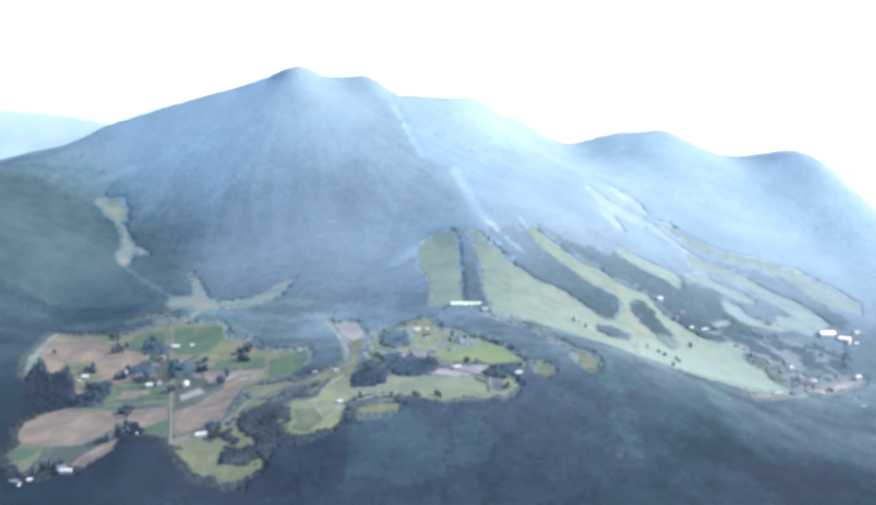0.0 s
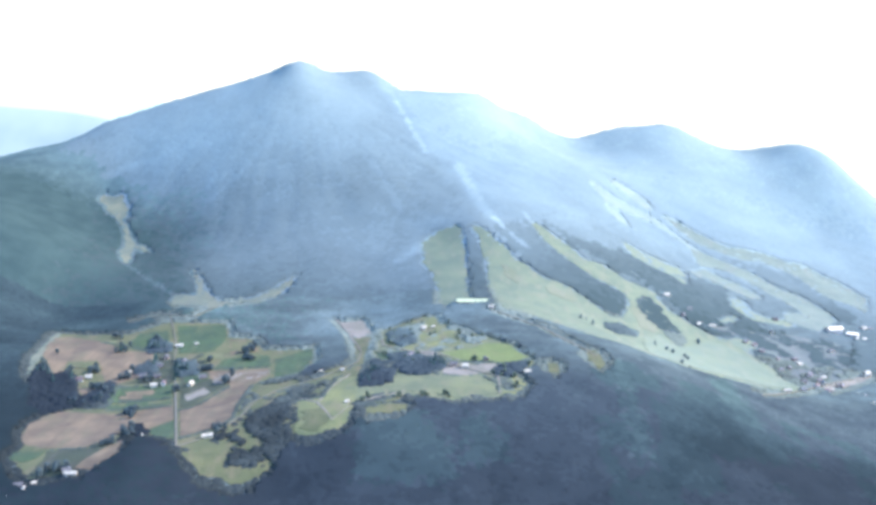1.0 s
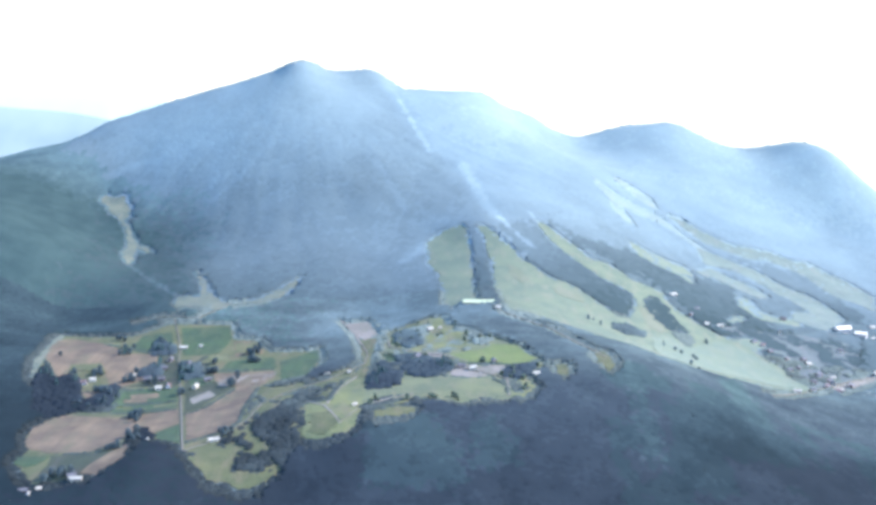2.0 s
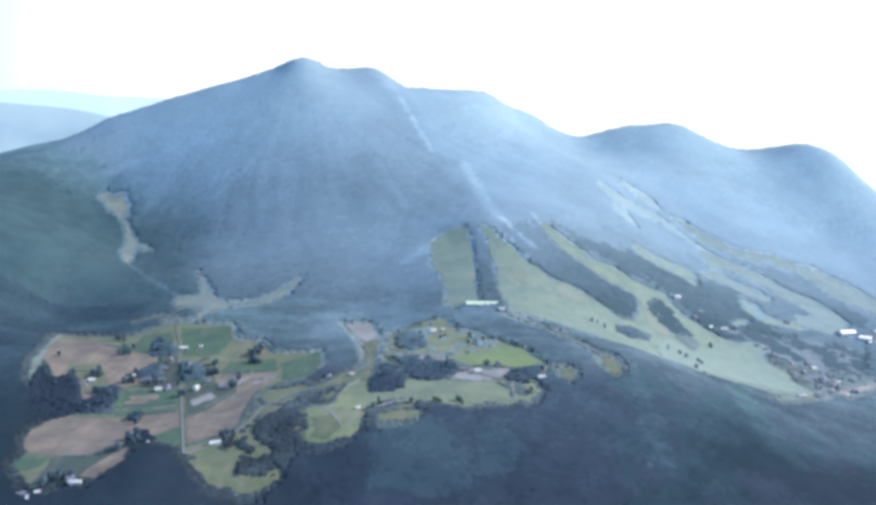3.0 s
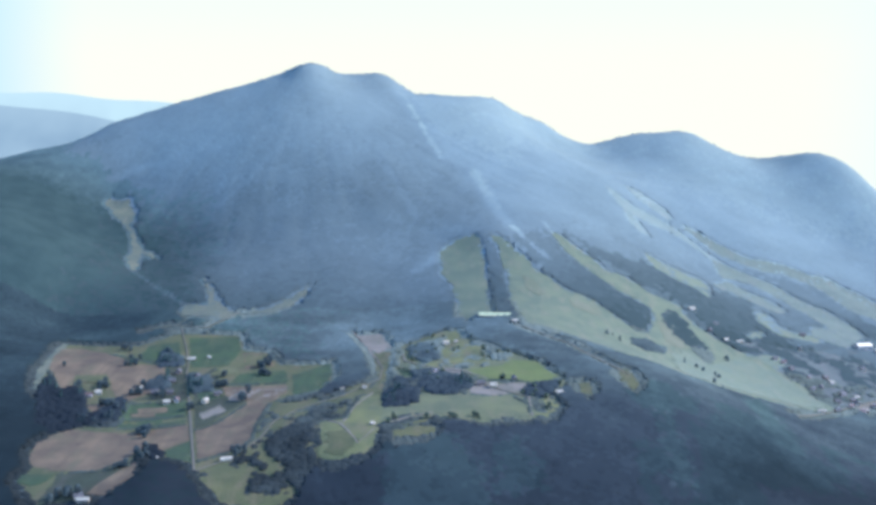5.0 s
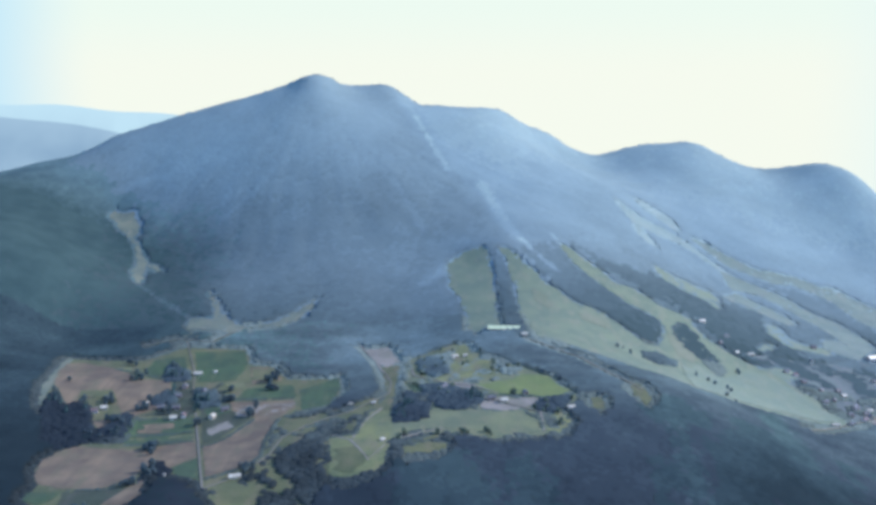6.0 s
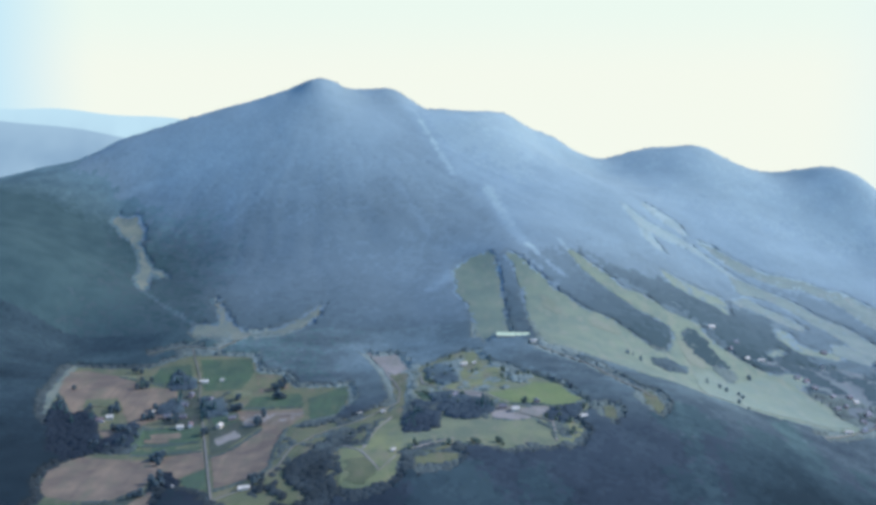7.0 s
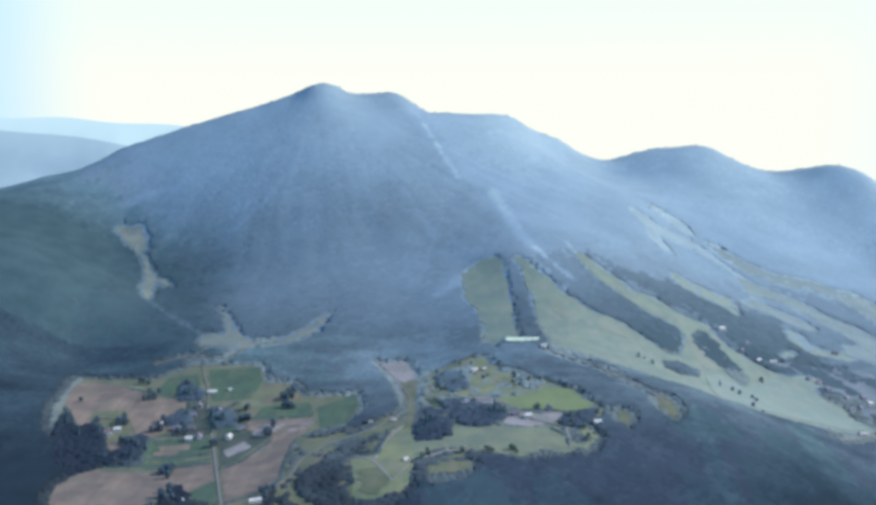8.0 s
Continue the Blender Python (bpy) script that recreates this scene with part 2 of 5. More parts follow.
def tps_weights():
    n = len(SPOT)
    k = tps_kernel(SPOT[:, 0], SPOT[:, 1]) + np.eye(n) * 2e-4
    p = np.column_stack([np.ones(n), SPOT[:, 0] / 1000, SPOT[:, 1] / 1000])
    a = np.block([[k, p], [p.T, np.zeros((3, 3))]])
    return np.linalg.solve(a, np.concatenate([SPOT[:, 2], np.zeros(3)]))


TPS = tps_weights()
LATTICE = np.random.RandomState(7).rand(256, 256)


def value_noise(x, y):
    xi, yi = np.floor(x).astype(int), np.floor(y).astype(int)
    fx, fy = x - xi, y - yi
    fx, fy = fx * fx * (3 - 2 * fx), fy * fy * (3 - 2 * fy)
    g = lambda i, j: LATTICE[i & 255, j & 255]
    top = g(xi, yi) * (1 - fx) + g(xi + 1, yi) * fx
    low = g(xi, yi + 1) * (1 - fx) + g(xi + 1, yi + 1) * fx
    return (top * (1 - fy) + low * fy) * 2 - 1


def fbm(x, y, octaves=4):
    total, amp = np.zeros_like(x), 1.0
    for k in range(octaves):
        total += amp * value_noise(x * 2 ** k + 17.3 * k, y * 2 ** k + 5.1 * k)
        amp *= 0.5
    return total


def land_height(x, y):
    """Height of the bare ground at the plan places x, y (arrays)."""
    x, y = np.atleast_1d(np.asarray(x, float)), np.atleast_1d(np.asarray(y, float))
    z = np.empty_like(x)
    for s in range(0, len(x), 20000):
        xs, ys = x[s:s + 20000], y[s:s + 20000]
        z[s:s + 20000] = tps_kernel(xs, ys) @ TPS[:-3] + TPS[-3] + TPS[-2] * xs / 1000 + TPS[-1] * ys / 1000
    z = np.clip(z, -200, 560)
    # gullies that run down from the summit on the steep land, next to nothing on the farmed plain
    turn, away = np.arctan2(x + 366, 3010 - y), np.hypot(x + 366, y - 3010)
    steep = np.clip((y - 2150) / 400, 0, 1)
    z -= steep * np.clip(away / 500 - 0.2, 0, 1) * (2.4 * np.abs(fbm(turn * 7 + 30 + 0.5 * fbm(x / 300, y / 300, 2), away / 900, 3)) - 1.2)
    z += (steep + 0.8 * np.clip((1330 - y + 0.35 * x) / 120, 0, 1)) * 2.2 * fbm(x / 190, y / 330, 3)
    return z + 0.8 * fbm(x / 70, y / 70, 2)


# ---------------------------------------------------------------- helpers for shapes
def mesh_object(name, bm, material, parent=None, smooth=False):
    me = bpy.data.meshes.new(name)
    bm.to_mesh(me)
    bm.free()
    me.materials.append(material)
    if smooth:
        me.shade_smooth()
    ob = new(name, me)
    ob.parent = parent
    return ob


def part(name, bm, material, parent, label=""):
    return tagged(mesh_object(name, bm, material, parent), label)


def arrays_object(name, verts, tris, material):
    """One mesh from numpy arrays of places and triangles."""
    me = bpy.data.meshes.new(name)
    me.vertices.add(len(verts))
    me.vertices.foreach_set("co", np.asarray(verts, np.float32).ravel())
    me.loops.add(tris.size)
    me.loops.foreach_set("vertex_index", tris.astype(np.int32).ravel())
    me.polygons.add(len(tris))
    me.polygons.foreach_set("loop_start", np.arange(0, tris.size, 3, dtype=np.int32))
    me.update(calc_edges=True)
    me.validate()
    me.materials.append(material)
    return new(name, me)


def ground_z(x, y):
    return float(land_height([x], [y])[0])


def inside(poly, x, y):
    """Which of the places x, y lie inside the outline."""
    hit = np.zeros(len(x), bool)
    for (x0, y0), (x1, y1) in zip(poly, poly[1:] + poly[:1]):
        if y0 == y1:
            continue
        crosses = (y0 > y) != (y1 > y)
        hit ^= crosses & (x < (x1 - x0) * (y - y0) / (y1 - y0) + x0)
    return hit


# ---------------------------------------------------------------- ground
def axis_lines(low, high, out_low, out_high, step=10.0):
    mid = list(np.arange(low, high + 1, step))
    left, right, s = [], [], step
    v, w = low, high
    while v > out_low:
        s *= 1.22
        v -= s
        left.append(v)
    s = step
    while w < out_high:
        s *= 1.22
        w += s
        right.append(w)
    return np.array(left[::-1] + mid + right)


GX, GY = axis_lines(-1300, 1500, -4300, 4300), axis_lines(1050, 3560, -4300, 4300)
xx, yy = np.meshgrid(GX, GY)
gz = land_height(xx.ravel(), yy.ravel())
idx = np.arange(len(GX) * len(GY)).reshape(len(GY), len(GX))
q00, q10, q01, q11 = idx[:-1, :-1].ravel(), idx[:-1, 1:].ravel(), idx[1:, :-1].ravel(), idx[1:, 1:].ravel()
ground = arrays_object("ground", np.column_stack([xx.ravel(), yy.ravel(), gz]),
                       np.concatenate([np.column_stack([q00, q10, q11]), np.column_stack([q00, q11, q01])]), M_FLOOR)
ground.data.shade_smooth()
tagged(ground, "wooded mountain, foothills and valley floor of dark earth", "ground", kind="structure")

# ---------------------------------------------------------------- fields, ski runs, bare patches
OUTLINES = {
    "olive_plain": [(-634, 1598), (-672, 1701), (-692, 1891), (-548, 1854), (-490, 1907), (-371, 1898), (-353, 1826), (-310, 1819), (-278, 1749), (-189, 1743), (-179, 1649), (-236, 1571), (-265, 1540), (-258, 1380), (-279, 1315), (-308, 1266), (-325, 1307), (-365, 1337), (-411, 1367), (-406, 1311), (-419, 1226), (-488, 1209), (-542, 1287), (-538, 1323), (-565, 1384), (-530, 1473), (-473, 1472), (-481, 1570), (-502, 1581), (-530, 1523), (-553, 1579), (-577, 1600)],
    "thin_golf": [(-86, 1690), (-84, 1842), (6, 1901), (84, 1785), (145, 1706), (190, 1612), (171, 1513), (124, 1438), (60, 1418), (-34, 1427), (-86, 1434), (-45, 1516), (-43, 1606), (-75, 1633)],
    "thin_lane": [(-307, 1262), (-281, 1325), (-258, 1380), (-263, 1553), (-191, 1557), (-115, 1628), (-112, 1533), (-135, 1508), (-145, 1432), (-180, 1428), (-211, 1453), (-233, 1393), (-251, 1322), (-243, 1276), (-244, 1240), (-184, 1254), (-174, 1235), (-225, 1207), (-261, 1223)],
    "thin_village": [(583, 2124), (655, 2169), (756, 2187), (884, 2272), (987, 2317), (836, 1944), (722, 1892), (687, 1943), (667, 2015), (622, 2095)],
    "olive_lane": [(-126, 1797), (-92, 1806), (-94, 1657), (-93, 1527), (-121, 1535), (-105, 1626)],
    "brown_nw": [(-684, 1852), (-656, 1859), (-592, 1816), (-519, 1751), (-474, 1743), (-458, 1700), (-452, 1621), (-485, 1582), (-502, 1581), (-536, 1651), (-597, 1657), (-580, 1600), (-599, 1612), (-623, 1655), (-652, 1703), (-676, 1784)],
    "brown_nw_grass": [(-596, 1657), (-603, 1687), (-555, 1697), (-535, 1652)],
    "track_w": [(-695, 1899), (-683, 1887), (-662, 1744), (-652, 1673), (-641, 1617), (-647, 1616), (-672, 1701), (-696, 1859)],
    "brown_small": [(-545, 1561), (-512, 1573), (-500, 1545), (-524, 1530)],
    "brown_sw": [(-555, 1363), (-566, 1416), (-544, 1464), (-450, 1448), (-369, 1476), (-352, 1413), (-381, 1369), (-415, 1380), (-415, 1342), (-442, 1300), (-496, 1308), (-542, 1333)],
    "brown_e": [(-354, 1450), (-333, 1468), (-319, 1512), (-299, 1562), (-340, 1596), (-351, 1636), (-253, 1631), (-244, 1597), (-265, 1540), (-269, 1465), (-264, 1392), (-274, 1364), (-322, 1326)],
    "green_c": [(-380, 1364), (-351, 1408), (-329, 1319), (-356, 1331)],
    "brown_tail": [(-404, 1307), (-402, 1335), (-390, 1266), (-411, 1220), (-434, 1226), (-420, 1273)],
    "green_sw": [(-546, 1301), (-500, 1299), (-500, 1278), (-516, 1264), (-539, 1278)],
    "olive_sw": [(-496, 1299), (-440, 1291), (-409, 1321), (-396, 1253), (-419, 1226), (-461, 1210), (-492, 1219), (-490, 1262)],
    "green_mid": [(-470, 1476), (-481, 1570), (-400, 1580), (-373, 1486), (-459, 1465)],
    "green_n": [(-464, 1884), (-373, 1889), (-359, 1823), (-365, 1745), (-425, 1737)],
    "brown_n": [(-352, 1811), (-311, 1813), (-287, 1743), (-333, 1724)],
    "yellow_strip": [(-380, 1732), (-349, 1735), (-341, 1706), (-372, 1705)],
    "green_strip": [(-338, 1703), (-266, 1719), (-251, 1650), (-346, 1650)],
    "green_e": [(-247, 1683), (-194, 1751), (-183, 1683), (-194, 1587), (-232, 1576)],
    "green_nw": [(-529, 1787), (-527, 1849), (-477, 1862), (-460, 1799), (-512, 1760)],
    "yard_w": [(-464, 1728), (-437, 1743), (-398, 1585), (-480, 1582), (-447, 1619)],
    "yard_e": [(-416, 1703), (-374, 1697), (-353, 1645), (-344, 1597), (-303, 1563), (-337, 1479), (-357, 1459)],
    "olive_s": [(-307, 1262), (-283, 1316), (-250, 1276), (-247, 1239), (-235, 1230), (-183, 1246), (-212, 1212), (-231, 1206), (-262, 1226), (-293, 1243)],
    "yellow": [(-176, 1427), (-141, 1431), (-129, 1537), (-96, 1543), (-92, 1495), (-91, 1396), (-95, 1337), (-101, 1323), (-133, 1306), (-162, 1310)],
    "pink": [(-165, 1910), (-119, 1922), (-93, 1826), (-116, 1794), (-139, 1837)],
    "slope_low": [(421, 1930), (468, 1998), (509, 1962), (575, 2049), (619, 2043), (656, 2000), (679, 1933), (698, 1877), (667, 1852), (566, 1825), (489, 1785), (395, 1738)],
    "slope_dry_a": [(242, 2075), (277, 2085), (313, 2061), (292, 2031), (255, 2044)],
    "slope_dry_b": [(432, 2111), (450, 2109), (463, 2053), (475, 2014), (446, 1995), (426, 2024)],
    "slope_dry_c": [(158, 2160), (180, 2152), (204, 2091), (185, 2064), (165, 2106)],
    "slope_w": [(-7, 2303), (20, 2344), (70, 2354), (81, 2302), (84, 2171), (85, 2030), (89, 1949), (59, 1962), (54, 1938), (25, 1946), (27, 2045), (13, 2132), (-7, 2172)],
    "slope_main": [(99, 2340), (125, 2327), (148, 2282), (170, 2249), (190, 2200), (247, 2125), (302, 2106), (336, 2063), (372, 2012), (398, 2029), (426, 2116), (424, 2157), (394, 2174), (356, 2196), (320, 2237), (294, 2274), (268, 2318), (250, 2390), (251, 2422), (265, 2410), (298, 2360), (330, 2315), (350, 2277), (398, 2270), (439, 2224), (475, 2222), (505, 2220), (504, 2173), (524, 2145), (552, 2117), (585, 2087), (628, 2073), (659, 2025), (685, 1969), (689, 1917), (719, 1882), (684, 1843), (559, 1803), (475, 1750), (390, 1716), (307, 1783), (219, 1868), (171, 1899), (146, 1916), (132, 2029), (129, 2171), (117, 2270)],
    "run_r_high": [(429, 2830), (449, 2813), (467, 2793), (491, 2776), (521, 2774), (559, 2777), (594, 2768), (627, 2747), (655, 2706), (679, 2684), (701, 2655), (673, 2585), (680, 2639), (654, 2671), (631, 2698), (592, 2722), (556, 2724), (518, 2717), (497, 2723), (482, 2703), (467, 2719), (449, 2746), (439, 2778)],
    "run_r_low": [(679, 2650), (700, 2651), (724, 2635), (756, 2620), (787, 2608), (825, 2592), (855, 2552), (880, 2524), (913, 2502), (938, 2477), (957, 2420), (959, 2365), (912, 2304), (887, 2337), (872, 2403), (847, 2447), (820, 2485), (789, 2518), (751, 2553), (710, 2555), (678, 2540), (673, 2584)],
    "run_r_branch": [(466, 2728), (485, 2719), (503, 2687), (518, 2628), (500, 2627), (478, 2647), (464, 2674)],
    "run_r_thin": [(500, 2919), (533, 2910), (563, 2881), (596, 2853), (611, 2793), (589, 2793), (555, 2815), (526, 2835), (503, 2861)],
    "run_r_up": [(621, 2789), (673, 2789), (737, 2744), (797, 2720), (852, 2733), (900, 2743), (952, 2721), (1001, 2736), (1033, 2700), (1074, 2672), (1095, 2616), (1112, 2573), (1065, 2459), (1033, 2513), (996, 2524), (974, 2577), (958, 2632), (925, 2662), (865, 2679), (809, 2658), (763, 2674), (709, 2690), (664, 2744)],
    "patch_a": [(472, 2503), (499, 2500), (527, 2474), (555, 2479), (578, 2462), (610, 2474), (620, 2419), (595, 2343), (581, 2373), (557, 2381), (531, 2382), (508, 2394), (481, 2421)],
    "patch_b": [(707, 2366), (737, 2380), (742, 2340), (749, 2302), (785, 2297), (825, 2305), (826, 2259), (794, 2250), (763, 2251), (724, 2239), (704, 2267), (694, 2304)],
    "patch_c": [(619, 2169), (656, 2219), (695, 2242), (676, 2202), (634, 2163)],
    "patch_d": [(599, 2059), (648, 2108), (690, 2116), (681, 2067), (653, 2031), (624, 2045)],
    "pink_f": [(764, 1917), (835, 1968), (901, 2025), (898, 1995), (821, 1929), (760, 1881)],
    "scar_a": [(-834, 2595), (-827, 2615), (-801, 2603), (-789, 2608), (-770, 2610), (-767, 2589), (-747, 2560), (-742, 2527), (-746, 2506), (-726, 2467), (-700, 2423), (-685, 2381), (-684, 2351), (-675, 2309), (-664, 2248), (-682, 2280), (-703, 2326), (-707, 2379), (-720, 2429), (-738, 2474), (-761, 2508), (-791, 2534)],
    "scar_c": [(-683, 2382), (-672, 2391), (-656, 2376), (-637, 2350), (-648, 2345), (-664, 2361)],
    "scar_b": [(-519, 2237), (-501, 2199), (-477, 2140), (-459, 2094), (-440, 2058), (-419, 2029), (-394, 2012), (-369, 2023), (-344, 2035), (-322, 2071), (-299, 2105), (-280, 2153), (-278, 2104), (-302, 2049), (-331, 2019), (-372, 2006), (-394, 2000), (-420, 1976), (-451, 1999), (-480, 2007), (-501, 2005), (-516, 2047), (-506, 2065), (-481, 2062), (-469, 2047), (-466, 2074), (-483, 2134), (-505, 2192)],
    "olive_join": [(-116, 1496), (-86, 1466), (-63, 1479), (-39, 1507), (-25, 1541), (-18, 1430), (-46, 1444), (-76, 1426), (-96, 1394), (-111, 1420)],
    "thin_mixed": [(-278, 1385), (-248, 1437), (-222, 1469), (-176, 1434), (-160, 1300), (-175, 1257), (-209, 1231), (-245, 1242)],
    "green_y": [(-162, 1387), (-133, 1386), (-116, 1354), (-134, 1314), (-158, 1321)],
    "strip_c": [(-74, 1379), (-44, 1398), (-10, 1396), (-21, 1372), (-51, 1365), (-73, 1355)],
    "glade_d": [(-2, 1729), (18, 1826), (42, 1802), (65, 1712), (57, 1677), (35, 1692), (12, 1671)],
    "lime_w": [(-501, 1560), (-478, 1569), (-459, 1493), (-482, 1499)],
    "strip_dry": [(-297, 1251), (-277, 1249), (-254, 1235), (-240, 1217), (-266, 1211)],
    "run_r_side": [(637, 2479), (684, 2534), (716, 2503), (753, 2489), (779, 2463), (806, 2434), (772, 2397), (742, 2414), (707, 2432), (673, 2452), (639, 2449)],
    "run_r_end": [(838, 2372), (875, 2374), (914, 2315), (883, 2259), (840, 2276), (809, 2301)],
    "olive_mid": [(276, 1662), (292, 1652), (299, 1591), (284, 1560), (270, 1602)],
    "strip_mid_b": [(202, 1574), (221, 1583), (220, 1538), (200, 1526)],
    "strip_mid": [(-468, 1497), (-384, 1511), (-380, 1494), (-465, 1479)],
    "brown_plot": [(-462, 1546), (-421, 1554), (-415, 1533), (-457, 1525)],
    "pink_plot": [(-365, 1523), (-340, 1552), (-326, 1529), (-353, 1493)],
    "green_plot": [(-496, 1742), (-470, 1728), (-461, 1673), (-487, 1686)],
    "lime": [(35, 1643), (62, 1657), (93, 1670), (106, 1695), (130, 1690), (150, 1677), (161, 1639), (175, 1602), (156, 1582), (127, 1574), (110, 1585), (76, 1575), (54, 1587), (40, 1620)],
    "glade_a": [(-5, 1701), (-2, 1779), (3, 1812), (0, 1856), (14, 1873), (21, 1891), (27, 1847), (35, 1789), (54, 1784), (65, 1740), (62, 1700), (46, 1718), (34, 1750), (24, 1714), (15, 1690), (3, 1675)],
    "glade_b": [(-74, 1759), (-64, 1803), (-52, 1823), (-47, 1802), (-59, 1766), (-55, 1736), (-37, 1704), (-6, 1693), (-8, 1667), (-40, 1678), (-62, 1711)],
    "olive_long": [(-38, 1545), (-34, 1588), (-26, 1581), (-15, 1551), (-4, 1531), (26, 1520), (56, 1513), (81, 1509), (105, 1511), (120, 1498), (126, 1468), (122, 1448), (90, 1441), (63, 1429), (43, 1431), (25, 1441), (-7, 1442), (-25, 1456), (-54, 1473), (-78, 1467), (-86, 1477), (-68, 1493), (-47, 1509)],
    "glade_right": [(132, 1496), (151, 1532), (155, 1516), (150, 1495), (163, 1492), (164, 1474), (143, 1451), (125, 1448)],
    "pink_yard": [(42, 1572), (61, 1569), (81, 1561), (98, 1569), (118, 1569), (125, 1556), (112, 1534), (95, 1524), (73, 1516), (56, 1519), (40, 1525), (35, 1532)],
    "green_small": [(-79, 1685), (-45, 1663), (-40, 1627), (-68, 1635)],
    "strip_s": [(-45, 1413), (-25, 1427), (-22, 1416), (-45, 1399), (-69, 1388), (-68, 1398)],
    "strip_t": [(-32, 1389), (-14, 1398), (-17, 1385), (-30, 1375)],
    "pink_lane": [(-12, 1661), (15, 1665), (29, 1641), (26, 1623), (-6, 1638)],
    "brown_lane": [(-525, 1713), (-435, 1720), (-430, 1701), (-518, 1694)],
    "yellow_b": [(-583, 1815), (-560, 1818), (-549, 1786), (-571, 1781)],
    "pink_e": [(-343, 1620), (-263, 1616), (-245, 1614), (-255, 1587), (-289, 1563), (-329, 1568)],
    "green_f": [(-392, 1627), (-351, 1626), (-345, 1587), (-366, 1574), (-381, 1588)],
    "olive_f": [(-348, 1803), (-304, 1810), (-296, 1738), (-336, 1744)],
    "brown_f": [(-465, 1524), (-430, 1528), (-428, 1516), (-462, 1512)],
}
LANES = {
    "lane_north": [(-491, 1941), (-440, 1780), (-425, 1700), (-396, 1592)],
    "road_main": [(-396, 1592), (-355, 1432), (-317, 1282)],
    "lane_e": [(-315, 1282), (-284, 1320), (-252, 1388), (-243, 1454), (-216, 1495), (-156, 1545), (-103, 1625), (-103, 1695), (-120, 1775)],
    "lane_foot": [(-573, 1941), (-513, 1959), (-445, 1935), (-396, 2015)],
    "lane_lodge": [(125, 1902), (176, 1846), (220, 1794), (255, 1699), (289, 1624)],
    "lane_golf": [(-77, 1687), (-21, 1650), (31, 1582), (121, 1507), (178, 1582)],
    "lane_village": [(594, 1754), (714, 1869), (779, 1929), (849, 1976)],
}
LOOK = {
    "brown": (M_SOIL, "tilled brown field of dry soil", "field"), "track": (M_SCAR, "pale earth track along the wood's edge", "track"),
    "green": (M_GREEN, "green crop field in rows", "field"), "olive": (M_OLIVE, "olive green meadow with dry patches", "meadow"),
    "yellow": (M_YELLOW, "yellow-green hay meadow", "meadow"), "yard": (M_YARD, "vegetable gardens round the farmhouses", "garden"),
    "strip": (M_OLIVE, "narrow strip of yellowish grass", "meadow"), "lime": (M_LIME, "bright lime green mown field", "field"),
    "pink": (M_PINK, "pale pinkish bare earth yard", "bare ground"), "glade": (M_YELLOW, "bright grass glade among trees", "meadow"),
    "slope": (M_SKI, "wide grassy ski slope without snow", "ski slope"), "run": (M_RUN, "narrow dry-grass ski run through the wood", "ski run"),
    "patch": (M_ROUGH, "dry grass clearing in the wood", "clearing"),
    "thin": (M_OLIVE, "rough olive grass under scattered trees", "meadow"),
    "scar": (M_SCAR, "pale bare landslip scar in the forest", "landslip"),
}


def ragged(poly, step=14.0, wild=2.5):
    """The outline with its sides broken up and slightly uneven."""
    out = []
    for (x0, y0), (x1, y1) in zip(poly, poly[1:] + poly[:1]):
        n = max(1, round(math.dist((x0, y0), (x1, y1)) / step))
        for j in range(n):
            out.append((x0 + (x1 - x0) * j / n + random.uniform(-wild, wild), y0 + (y1 - y0) * j / n + random.uniform(-wild, wild)))
    return out


def drape(name, poly, material, rise=0.4):
    """A sheet laid over the ground, cut along the ground's own lines, with edges that go down into the soil."""
    bm = bmesh.new()
    bm.faces.new([bm.verts.new((x, y, 0)) for x, y in poly])
    bmesh.ops.triangulate(bm, faces=bm.faces[:])
    for axis, lines in ((0, GX), (1, GY)):
        lo, hi = min(p[axis] for p in poly), max(p[axis] for p in poly)
        for v in lines[(lines > lo) & (lines < hi)]:
            co, no = ((v, 0, 0), (1, 0, 0)) if axis == 0 else ((0, v, 0), (0, 1, 0))
            bmesh.ops.bisect_plane(bm, geom=bm.verts[:] + bm.edges[:] + bm.faces[:], plane_co=co, plane_no=no)
    bmesh.ops.triangulate(bm, faces=[f for f in bm.faces if len(f.verts) > 4])
    bm.normal_update()
    if sum(f.normal.z for f in bm.faces) < 0:
        bmesh.ops.reverse_faces(bm, faces=bm.faces[:])
    zs = land_height([v.co.x for v in bm.verts], [v.co.y for v in bm.verts])
    for v, z in zip(bm.verts, zs):
        v.co.z = z + rise
    rim = bmesh.ops.extrude_edge_only(bm, edges=[e for e in bm.edges if e.is_boundary])
    for g in rim["geom"]:
        if isinstance(g, bmesh.types.BMVert):
            g.co.z -= rise + 0.6
    ob = mesh_object(name, bm, material)
    return ob


